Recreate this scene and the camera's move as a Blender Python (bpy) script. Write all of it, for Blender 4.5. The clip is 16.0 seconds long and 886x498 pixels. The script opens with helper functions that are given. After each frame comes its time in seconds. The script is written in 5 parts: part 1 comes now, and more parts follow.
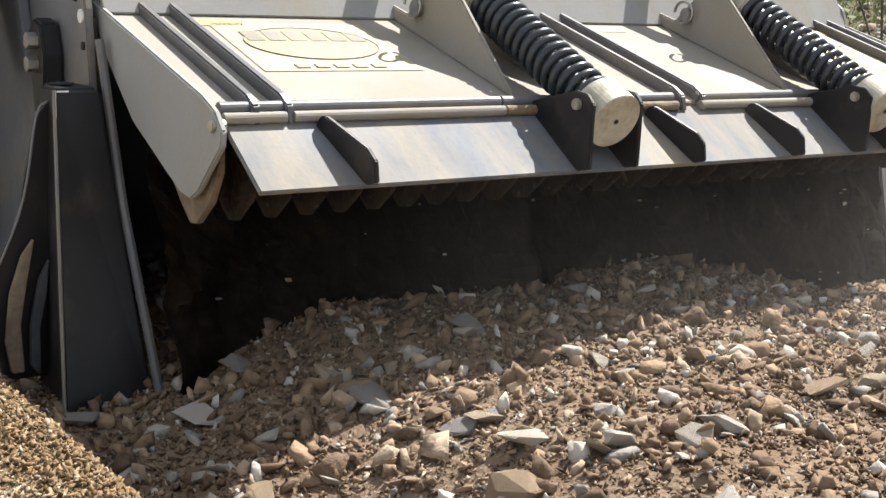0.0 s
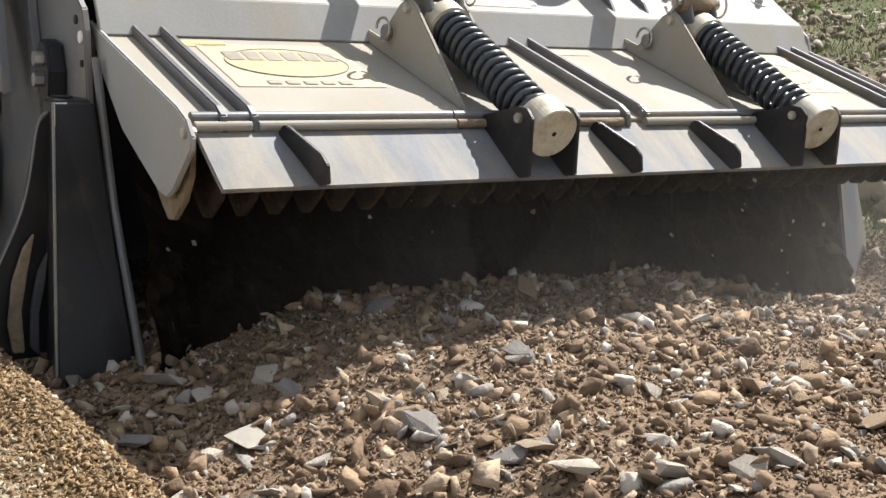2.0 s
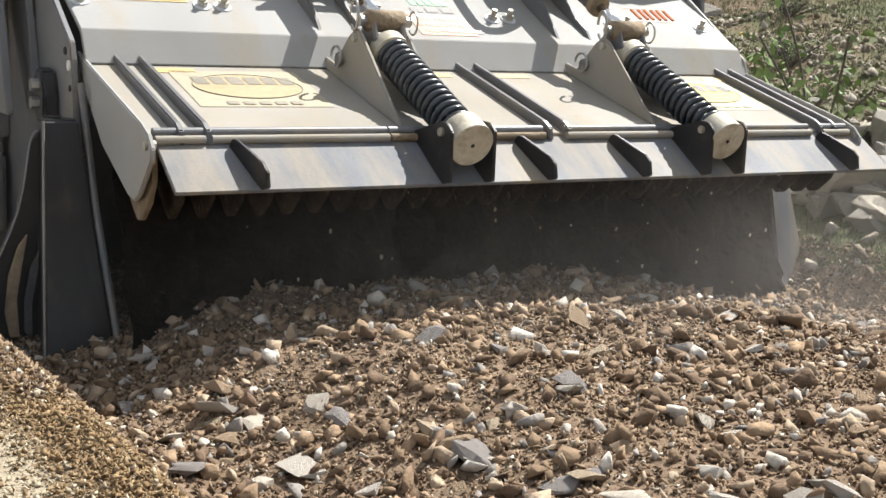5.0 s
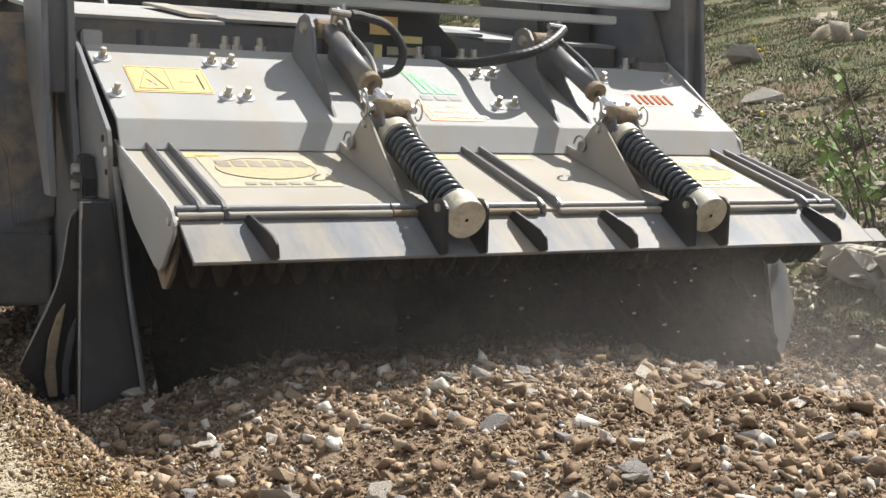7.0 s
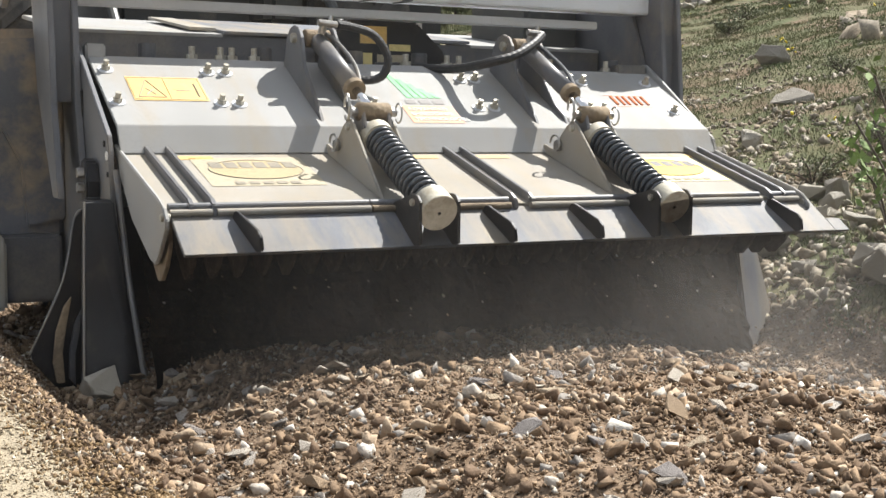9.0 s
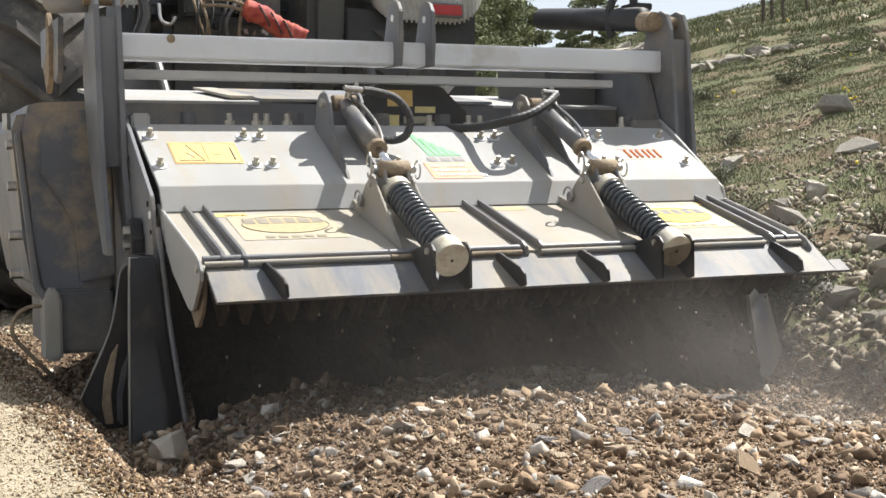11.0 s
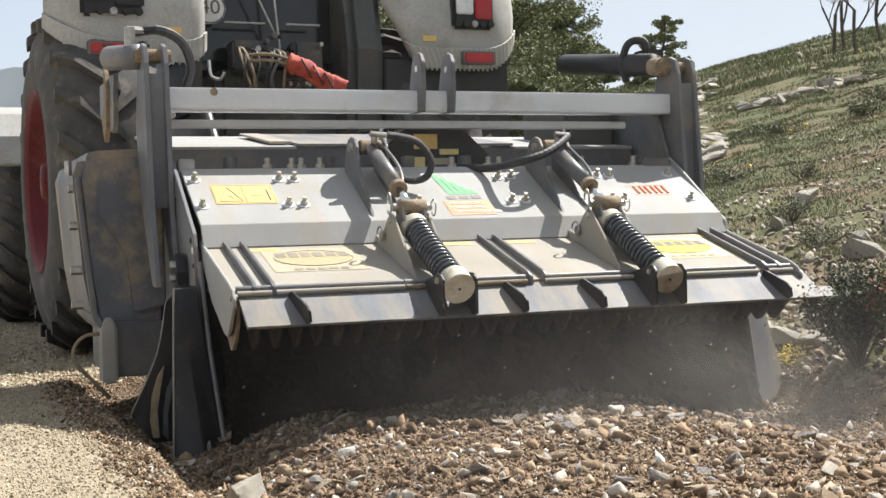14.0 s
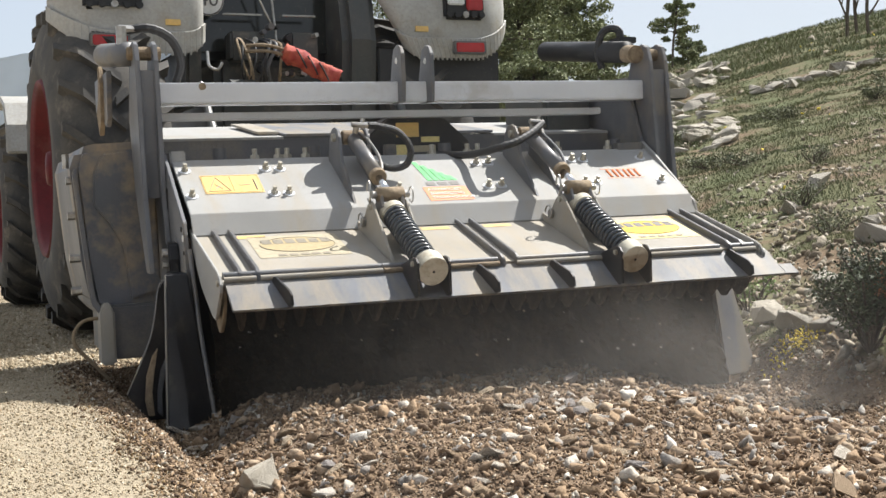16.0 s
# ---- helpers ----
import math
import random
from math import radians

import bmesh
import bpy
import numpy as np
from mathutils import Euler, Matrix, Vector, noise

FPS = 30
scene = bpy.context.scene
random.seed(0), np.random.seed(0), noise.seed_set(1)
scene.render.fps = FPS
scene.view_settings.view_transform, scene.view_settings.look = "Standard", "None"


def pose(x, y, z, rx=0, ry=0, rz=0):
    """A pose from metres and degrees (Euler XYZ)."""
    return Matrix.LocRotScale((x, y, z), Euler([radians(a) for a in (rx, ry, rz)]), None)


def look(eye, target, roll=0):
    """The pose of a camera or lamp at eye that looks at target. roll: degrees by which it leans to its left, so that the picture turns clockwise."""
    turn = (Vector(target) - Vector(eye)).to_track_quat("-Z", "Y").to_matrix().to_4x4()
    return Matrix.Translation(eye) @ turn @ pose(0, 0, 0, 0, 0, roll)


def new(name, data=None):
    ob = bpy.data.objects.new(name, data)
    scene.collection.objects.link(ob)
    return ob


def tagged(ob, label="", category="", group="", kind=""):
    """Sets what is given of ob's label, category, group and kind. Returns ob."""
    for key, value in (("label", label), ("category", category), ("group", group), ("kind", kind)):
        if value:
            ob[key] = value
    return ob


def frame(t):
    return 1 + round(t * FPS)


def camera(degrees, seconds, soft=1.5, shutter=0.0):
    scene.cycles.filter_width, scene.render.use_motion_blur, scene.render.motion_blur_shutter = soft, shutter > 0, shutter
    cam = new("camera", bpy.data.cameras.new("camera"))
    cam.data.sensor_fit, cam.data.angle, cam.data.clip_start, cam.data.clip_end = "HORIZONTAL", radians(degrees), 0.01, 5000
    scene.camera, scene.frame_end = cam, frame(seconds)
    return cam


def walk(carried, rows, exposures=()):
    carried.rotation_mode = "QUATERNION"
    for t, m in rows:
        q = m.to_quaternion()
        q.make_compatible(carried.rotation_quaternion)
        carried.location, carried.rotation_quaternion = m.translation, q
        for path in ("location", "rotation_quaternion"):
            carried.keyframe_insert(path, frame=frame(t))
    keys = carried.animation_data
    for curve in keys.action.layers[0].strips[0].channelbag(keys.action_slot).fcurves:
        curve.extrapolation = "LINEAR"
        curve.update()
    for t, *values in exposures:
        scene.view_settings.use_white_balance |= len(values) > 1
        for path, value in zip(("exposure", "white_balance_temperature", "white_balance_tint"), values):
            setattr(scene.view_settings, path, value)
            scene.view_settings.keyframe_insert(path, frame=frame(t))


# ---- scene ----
# camera and its stand
cam = camera(38.0, 16.0, soft=1.5)
CAM_ROWS = [
    (0.0, pose(0.000, 0.000, 0.800, 77.941, -2.756, -35.761)),
    (0.5, pose(0.000, 0.000, 0.800, 78.187, -3.030, -35.022)),
    (1.0, pose(0.000, 0.000, 0.800, 78.069, -2.984, -34.236)),
    (1.5, pose(0.000, 0.000, 0.800, 78.396, -2.880, -33.687)),
    (2.0, pose(0.000, 0.000, 0.800, 79.029, -2.834, -33.344)),
    (2.5, pose(0.000, 0.000, 0.800, 79.469, -2.775, -33.082)),
    (3.0, pose(0.000, 0.000, 0.800, 79.455, -2.670, -32.829)),
    (5.5, pose(0.000, 0.000, 0.800, 80.933, -2.465, -30.300)),
    (6.0, pose(0.000, 0.000, 0.800, 82.038, -2.336, -29.432)),
    (6.5, pose(0.000, 0.000, 0.800, 83.070, -2.138, -28.818)),
    (7.0, pose(0.000, 0.000, 0.800, 83.958, -1.885, -28.371)),
    (7.5, pose(0.000, 0.000, 0.800, 84.386, -1.537, -27.773)),
    (8.0, pose(0.000, 0.000, 0.800, 83.961, -1.301, -27.547)),
    (10.5, pose(0.000, 0.000, 0.800, 85.893, -0.026, -25.387)),
    (11.0, pose(0.000, 0.000, 0.800, 86.764, 0.450, -24.404)),
    (11.5, pose(0.000, 0.000, 0.800, 87.409, 0.715, -23.746)),
    (12.0, pose(0.000, 0.000, 0.800, 88.113, 1.109, -23.026)),
    (12.5, pose(0.000, 0.000, 0.800, 88.340, 1.610, -22.866)),
    (13.0, pose(0.000, 0.000, 0.800, 88.339, 1.673, -22.509)),
    (13.5, pose(0.000, 0.000, 0.800, 88.630, 1.598, -21.773)),
    (14.0, pose(0.000, 0.000, 0.800, 88.652, 1.762, -21.235)),
    (14.5, pose(0.000, 0.000, 0.800, 88.253, 1.709, -21.016)),
    (15.0, pose(0.000, 0.000, 0.800, 88.161, 1.759, -20.808)),
    (15.5, pose(0.000, 0.000, 0.800, 88.152, 1.800, -20.682)),
    (16.0, pose(0.000, 0.000, 0.800, 87.998, 1.893, -20.733)),
]
walk(cam, CAM_ROWS, [(0.0, 1.14), (3.0, 0.98), (7.0, 0.98), (10.5, 1.10), (13.0, 1.06), (16.0, 0.98)])


# ---- light ----
SUN_FROM = Vector((0.140, 0.050, 0.20)).normalized()
world = bpy.data.worlds.new("sky")
scene.world = world
world.use_nodes = True
wn = world.node_tree.nodes
sky = wn.new("ShaderNodeTexSky")
sky.sky_type = "NISHITA"
sky.sun_disc = False
sky.sun_elevation = math.asin(SUN_FROM.z)
sky.sun_rotation = math.atan2(SUN_FROM.x, SUN_FROM.y)
sky.air_density = 1.0
sky.dust_density = 4.0
sky.altitude = 1200
cloud = wn.new("ShaderNodeTexNoise")
cloud.inputs["Scale"].default_value, cloud.inputs["Detail"].default_value = 2.2, 7
veil = wn.new("ShaderNodeMapRange")
veil.inputs[1].default_value, veil.inputs[2].default_value = 0.38, 0.68
veil.inputs[3].default_value, veil.inputs[4].default_value = 0.62, 0.95
white = wn.new("ShaderNodeMix")
white.data_type = "RGBA"
white.inputs[7].default_value = (4.5, 4.75, 5.1, 1)
world.node_tree.links.new(cloud.outputs[0], veil.inputs[0])
world.node_tree.links.new(veil.outputs[0], white.inputs[0])
world.node_tree.links.new(sky.outputs[0], white.inputs[6])
world.node_tree.links.new(white.outputs[2], wn["Background"].inputs[0])
wn["Background"].inputs[1].default_value = 0.084
sun_data = bpy.data.lights.new("sun", "SUN")
sun_data.energy = 4.8
sun_data.angle = radians(0.5)
sun_data.color = (1.0, 0.97, 0.92)
sun = new("sun", sun_data)
sun.matrix_world = look(SUN_FROM * 50, (0, 0, 0))



# ---- materials ----
def mat(name, base, other=None, rough=0.6, metal=0.0, scale=6.0, fine=60.0, bump=0.1, mix=(0.35, 0.65), island=0.0, obj=0.0, dirt=None, dirt_scale=3.0, dirt_range=(0.5, 0.7), spec=0.5, speck=0.5, runs=1.0):
    m = bpy.data.materials.new(name)
    m.use_nodes = True
    nt = m.node_tree
    n, link = nt.nodes, nt.links.new
    bsdf = n["Principled BSDF"]
    bsdf.inputs["Metallic"].default_value = metal
    bsdf.inputs["Specular IOR Level"].default_value = spec
    tc = n.new("ShaderNodeTexCoord")
    big = n.new("ShaderNodeTexNoise")
    big.inputs["Scale"].default_value, big.inputs["Detail"].default_value = scale, 6
    small = n.new("ShaderNodeTexNoise")
    small.inputs["Scale"].default_value, small.inputs["Detail"].default_value = fine, 4
    for t in (big, small):
        link(tc.outputs["Object"], t.inputs["Vector"])
    ramp = n.new("ShaderNodeMapRange")
    ramp.inputs[1].default_value, ramp.inputs[2].default_value = mix
    link(big.outputs[0], ramp.inputs[0])
    other = other or tuple(0.75 * c for c in base)
    col = n.new("ShaderNodeMix")
    col.data_type = "RGBA"
    col.inputs[6].default_value, col.inputs[7].default_value = (*base, 1), (*other, 1)
    link(ramp.outputs[0], col.inputs[0])
    out = col.outputs[2]
    if dirt:
        dn = n.new("ShaderNodeTexNoise")
        dn.inputs["Scale"].default_value, dn.inputs["Detail"].default_value, dn.inputs["Roughness"].default_value = dirt_scale, 8, 0.65
        run = n.new("ShaderNodeMapping")
        run.inputs["Scale"].default_value = (runs, 1, 1)
        link(tc.outputs["Object"], run.inputs["Vector"])
        link(run.outputs[0], dn.inputs["Vector"])
        dr = n.new("ShaderNodeMapRange")
        dr.inputs[1].default_value, dr.inputs[2].default_value = dirt_range
        link(dn.outputs[0], dr.inputs[0])
        dm = n.new("ShaderNodeMix")
        dm.data_type = "RGBA"
        link(dr.outputs[0], dm.inputs[0])
        link(out, dm.inputs[6])
        dm.inputs[7].default_value = (*dirt, 1)
        out = dm.outputs[2]
    hsv = n.new("ShaderNodeHueSaturation")
    link(out, hsv.inputs["Color"])
    val = n.new("ShaderNodeMath")
    val.operation = "MULTIPLY_ADD"
    link(small.outputs[0], val.inputs[0])
    val.inputs[1].default_value, val.inputs[2].default_value = speck, 1 - 0.5 * speck
    vout = val.outputs[0]
    if island or obj:
        if island:
            g = n.new("ShaderNodeNewGeometry")
            src = g.outputs["Random Per Island"]
        else:
            g = n.new("ShaderNodeObjectInfo")
            src = g.outputs["Random"]
        k = island or obj
        v2 = n.new("ShaderNodeMath")
        v2.operation = "MULTIPLY_ADD"
        link(src, v2.inputs[0])
        v2.inputs[1].default_value, v2.inputs[2].default_value = 2 * k, 1 - k
        v3 = n.new("ShaderNodeMath")
        v3.operation = "MULTIPLY"
        link(v2.outputs[0], v3.inputs[0])
        link(vout, v3.inputs[1])
        vout = v3.outputs[0]
    link(vout, hsv.inputs["Value"])
    link(hsv.outputs[0], bsdf.inputs["Base Color"])
    rr = n.new("ShaderNodeMapRange")
    rr.inputs[3].default_value, rr.inputs[4].default_value = max(0.05, rough - 0.12), min(1, rough + 0.12)
    link(big.outputs[0], rr.inputs[0])
    link(rr.outputs[0], bsdf.inputs["Roughness"])
    bp = n.new("ShaderNodeBump")
    bp.inputs["Strength"].default_value, bp.inputs["Distance"].default_value = bump, 0.01
    link(small.outputs[0], bp.inputs["Height"])
    link(bp.outputs[0], bsdf.inputs["Normal"])
    return m


def stone_mat(name, stops, island):
    """Stones and clods of many shades, one shade for each piece."""
    m = mat(name, (0.3, 0.25, 0.2), rough=0.9, fine=90, bump=0.5, spec=0.2)
    n, link = m.node_tree.nodes, m.node_tree.links.new
    bsdf = n["Principled BSDF"]
    if island:
        src = n.new("ShaderNodeNewGeometry").outputs["Random Per Island"]
    else:
        src = n.new("ShaderNodeObjectInfo").outputs["Random"]
    ramp = n.new("ShaderNodeValToRGB")
    ramp.color_ramp.interpolation = "CONSTANT"
    els = ramp.color_ramp.elements
    while len(els) < len(stops):
        els.new(0.5)
    for e, (p, c) in zip(els, stops):
        e.position, e.color = p, (*c, 1)
    link(src, ramp.inputs[0])
    noi = n.new("ShaderNodeTexNoise")
    noi.inputs["Scale"].default_value, noi.inputs["Detail"].default_value = 35, 6
    link(n["Texture Coordinate"].outputs["Object"], noi.inputs["Vector"])
    hsv = n.new("ShaderNodeHueSaturation")
    ma = n.new("ShaderNodeMath")
    ma.operation = "MULTIPLY_ADD"
    ma.inputs[1].default_value, ma.inputs[2].default_value = 1.1, 0.45
    link(noi.outputs[0], ma.inputs[0])
    link(ma.outputs[0], hsv.inputs["Value"])
    link(ramp.outputs[0], hsv.inputs["Color"])
    link(hsv.outputs[0], bsdf.inputs["Base Color"])
    return m


DUST = (0.30, 0.265, 0.21)
M = {}
M["paint"] = mat("dusty_grey_paint", (0.325, 0.323, 0.315), (0.275, 0.273, 0.262), rough=0.7, spec=0.3, scale=2.5, fine=120, bump=0.04, dirt=DUST, dirt_scale=2.2, dirt_range=(0.48, 0.78), speck=0.14, runs=4.0)
M["flap_paint"] = mat("sand_dusted_paint", (0.305, 0.288, 0.257), (0.265, 0.245, 0.210), rough=0.75, spec=0.3, scale=3, fine=140, bump=0.05, dirt=(0.31, 0.262, 0.192), dirt_scale=2.5, dirt_range=(0.42, 0.75), speck=0.14, runs=4.0)
M["lip"] = mat("scuffed_steel", (0.165, 0.175, 0.192), (0.120, 0.130, 0.150), rough=0.65, spec=0.3, metal=0.0, scale=3, fine=120, bump=0.05, dirt=(0.265, 0.225, 0.165), dirt_scale=2.2, dirt_range=(0.42, 0.70), speck=0.14, runs=4.0)
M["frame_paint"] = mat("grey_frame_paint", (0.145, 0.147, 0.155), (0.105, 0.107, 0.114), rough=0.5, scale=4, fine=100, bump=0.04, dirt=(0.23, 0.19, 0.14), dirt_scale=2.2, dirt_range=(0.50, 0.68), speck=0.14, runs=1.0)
M["beam_paint"] = mat("clean_grey_paint", (0.62, 0.635, 0.66), (0.53, 0.545, 0.57), rough=0.6, spec=0.3, scale=3, fine=100, bump=0.03, dirt=(0.36, 0.33, 0.28), dirt_scale=2.5, dirt_range=(0.56, 0.8), speck=0.14, runs=1.0)
M["casing"] = mat("worn_casing_paint", (0.105, 0.11, 0.125), (0.075, 0.08, 0.09), rough=0.5, scale=3, fine=90, bump=0.06, dirt=(0.24, 0.19, 0.13), dirt_scale=2.6, dirt_range=(0.52, 0.64), speck=0.14, runs=1.0)
M["dark_paint"] = mat("dark_grey_paint", (0.10, 0.10, 0.105), (0.075, 0.075, 0.08), rough=0.45, scale=4, fine=100, bump=0.04, dirt=(0.20, 0.17, 0.13), dirt_scale=3, dirt_range=(0.5, 0.75))
M["black"] = mat("black_scratched_paint", (0.012, 0.012, 0.014), (0.022, 0.02, 0.019), rough=0.42, spec=0.35, scale=5, fine=70, bump=0.05, dirt=(0.085, 0.068, 0.052), dirt_scale=5, dirt_range=(0.54, 0.76), speck=0.14, runs=1.0)
M["rubber"] = mat("black_rubber", (0.018, 0.018, 0.019), rough=0.55, fine=150, bump=0.05)
# near-black colour that stands for deep shade under the flap
M["housing_shade"] = mat("housing_shade_black", (0.012, 0.010, 0.008), (0.028, 0.021, 0.015), rough=0.95, spec=0.1, scale=9, fine=60, bump=0.8)
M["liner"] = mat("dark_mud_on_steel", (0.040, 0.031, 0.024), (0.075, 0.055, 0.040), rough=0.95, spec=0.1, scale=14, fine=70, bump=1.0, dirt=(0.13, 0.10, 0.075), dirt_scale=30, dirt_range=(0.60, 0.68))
M["tyre"] = mat("dusty_tyre_rubber", (0.035, 0.034, 0.033), (0.075, 0.068, 0.058), rough=0.85, scale=5, fine=60, bump=0.1, dirt=(0.17, 0.145, 0.115), dirt_scale=6, dirt_range=(0.55, 0.75))
M["coil"] = mat("blue_black_spring_steel", (0.022, 0.027, 0.034), (0.04, 0.045, 0.05), rough=0.3, scale=30, fine=150, bump=0.03)
M["cap"] = mat("cream_painted_cap", (0.52, 0.49, 0.40), (0.42, 0.38, 0.29), rough=0.6, scale=12, fine=90, bump=0.08, dirt=(0.25, 0.20, 0.13), dirt_scale=14, dirt_range=(0.5, 0.75))
M["mud"] = mat("mud_caked_steel", (0.17, 0.125, 0.08), (0.26, 0.20, 0.13), rough=0.9, scale=25, fine=90, bump=0.5)
M["bolt"] = mat("zinc_bolt", (0.46, 0.44, 0.38), (0.34, 0.31, 0.25), rough=0.4, metal=0.5, scale=60, fine=200)
M["chrome"] = mat("chromed_rod", (0.75, 0.75, 0.75), rough=0.15, metal=1.0, bump=0.01)
# near-black for the shade inside holes, put on solid plugs
M["hole"] = mat("recess_shade", (0.02, 0.02, 0.02), rough=0.9)
M["yellow"] = mat("faded_orange_sticker", (0.70, 0.45, 0.13), (0.62, 0.42, 0.16), rough=0.5, scale=8, bump=0.01)
M["yellow_pale"] = mat("dusted_yellow_sticker", (0.37, 0.322, 0.222), (0.335, 0.29, 0.20), rough=0.6, scale=8, bump=0.01)
M["yellow_clean"] = mat("clean_yellow_sticker", (0.75, 0.62, 0.25), (0.66, 0.54, 0.22), rough=0.5, scale=8, bump=0.01)
M["oval"] = mat("golden_oval", (0.39, 0.31, 0.165), (0.36, 0.29, 0.165), rough=0.5, scale=8, bump=0.01)
M["oval_clean"] = mat("bright_golden_oval", (0.80, 0.52, 0.03), rough=0.45, bump=0.01)
M["ink"] = mat("faded_black_print", (0.13, 0.12, 0.11), rough=0.6, bump=0.0)
M["ink_pale"] = mat("washed_out_print", (0.25, 0.22, 0.165), rough=0.6, bump=0.0)
M["red_label"] = mat("orange_red_sticker", (0.72, 0.20, 0.06), (0.66, 0.22, 0.09), rough=0.5, bump=0.01)
M["white"] = mat("white_print", (0.8, 0.78, 0.74), rough=0.5, bump=0.0)
M["green_label"] = mat("green_sticker", (0.10, 0.60, 0.16), rough=0.5, bump=0.0)
M["red_paint"] = mat("red_wheel_paint", (0.11, 0.005, 0.008), (0.08, 0.006, 0.008), rough=0.6, spec=0.25, scale=5, bump=0.02, dirt=(0.14, 0.05, 0.04), dirt_range=(0.55, 0.8))
M["fender"] = mat("grey_plastic_fender", (0.37, 0.365, 0.345), (0.31, 0.305, 0.285), rough=0.5, scale=4, bump=0.03, dirt=(0.28, 0.25, 0.19), dirt_scale=6, dirt_range=(0.5, 0.8))
M["tractor_dark"] = mat("tractor_dark_paint", (0.045, 0.049, 0.048), (0.06, 0.058, 0.052), rough=0.5, scale=6, bump=0.05, dirt=(0.16, 0.14, 0.11), dirt_scale=5, dirt_range=(0.56, 0.74))
M["tail_red"] = mat("red_lamp_lens", (0.45, 0.015, 0.015), rough=0.2, bump=0.0)
M["tail_clear"] = mat("clear_lamp_lens", (0.7, 0.7, 0.7), rough=0.15, bump=0.0)
M["red_cloth"] = mat("red_wrapped_hose", (0.28, 0.020, 0.017), (0.45, 0.10, 0.055), rough=0.8, scale=14, fine=60, bump=0.5)
M["steel"] = mat("bare_steel", (0.45, 0.44, 0.42), (0.3, 0.28, 0.25), rough=0.35, metal=0.8, scale=20)
M["glass"] = mat("dark_cab_glass", (0.02, 0.022, 0.02), rough=0.08, bump=0.0)
M["soil"] = mat("crushed_brown_soil", (0.150, 0.104, 0.068), (0.225, 0.163, 0.112), rough=0.95, scale=9, fine=70, bump=1.0, spec=0.1)
M["berm"] = mat("sandy_berm_soil", (0.212, 0.152, 0.090), (0.165, 0.118, 0.072), rough=0.95, scale=8, fine=80, bump=1.0, spec=0.1)
M["road"] = mat("pale_limestone_gravel", (0.350, 0.297, 0.215), (0.285, 0.240, 0.172), rough=0.95, scale=14, fine=90, bump=1.0, spec=0.1)
M["turf"] = mat("thin_dry_turf", (0.085, 0.098, 0.044), (0.122, 0.114, 0.062), rough=0.95, scale=1.1, fine=30, bump=1.0, spec=0.1, dirt=(0.16, 0.115, 0.075), dirt_scale=1.3, dirt_range=(0.50, 0.60))
M["grass"] = mat("grass_blades", (0.090, 0.114, 0.043), (0.145, 0.145, 0.068), rough=0.8, scale=0.8, fine=10, bump=0, island=0.4)
M["bark"] = mat("grey_bark", (0.10, 0.08, 0.06), rough=0.9, scale=10, fine=50, bump=0.5)
M["needles"] = mat("pine_needles", (0.135, 0.160, 0.075), (0.205, 0.220, 0.108), rough=0.8, scale=1.5, fine=10, bump=0, island=0.45)
M["leaves"] = mat("green_leaves", (0.12, 0.19, 0.045), (0.18, 0.24, 0.07), rough=0.7, scale=3, fine=20, bump=0, island=0.4)
M["scrub"] = mat("grey_green_scrub", (0.11, 0.125, 0.065), (0.16, 0.165, 0.095), rough=0.8, scale=3, fine=20, bump=0, island=0.45)
M["evergreen"] = mat("dark_evergreen_leaves", (0.048, 0.062, 0.030), (0.085, 0.098, 0.048), rough=0.75, scale=4, fine=20, bump=0, island=0.4)
M["redleaf"] = mat("rusty_leaves", (0.28, 0.125, 0.065), rough=0.7, island=0.4)
M["flower_yellow"] = mat("yellow_flowers", (0.75, 0.58, 0.04), rough=0.7, island=0.2)
M["flower_pink"] = mat("pink_flowers", (0.50, 0.22, 0.30), rough=0.7, island=0.3)
# the ridge's pale blue holds the distance haze as plain colour
M["ridge"] = mat("haze_tinted_ridge", (0.62, 0.70, 0.80), rough=1.0, scale=0.002, fine=0.01, bump=0)
STOPS = [(0.0, (0.145, 0.098, 0.064)), (0.25, (0.205, 0.142, 0.090)), (0.50, (0.290, 0.205, 0.130)), (0.70, (0.370, 0.285, 0.200)), (0.82, (0.250, 0.228, 0.202)), (0.91, (0.440, 0.395, 0.335)), (0.97, (0.55, 0.51, 0.45))]
CRUMBS = [(0.0, (0.095, 0.064, 0.042)), (0.28, (0.150, 0.102, 0.066)), (0.42, (0.205, 0.142, 0.090)), (0.65, (0.285, 0.203, 0.130)), (0.88, (0.355, 0.300, 0.230)), (0.97, (0.50, 0.46, 0.39))]
M["crumbs"] = stone_mat("brown_soil_crumbs", CRUMBS, True)
M["gravel"] = stone_mat("mixed_crushed_stone", STOPS, True)
BIG = [(0.0, (0.221, 0.200, 0.185)), (0.25, (0.317, 0.255, 0.180)), (0.45, (0.365, 0.325, 0.273)), (0.62, (0.259, 0.190, 0.125)), (0.80, (0.413, 0.375, 0.327)), (0.94, (0.46, 0.41, 0.34))]
M["stone"] = stone_mat("limestone_chunk", BIG, False)
M["boulder"] = stone_mat("weathered_boulder", [(0.0, (0.310, 0.285, 0.240)), (0.4, (0.385, 0.350, 0.290)), (0.75, (0.270, 0.248, 0.212))], False)
M["scree"] = stone_mat("weathered_scree", [(0.0, (0.22, 0.18, 0.13)), (0.35, (0.28, 0.245, 0.19)), (0.7, (0.37, 0.335, 0.275)), (0.85, (0.16, 0.13, 0.095))], True)
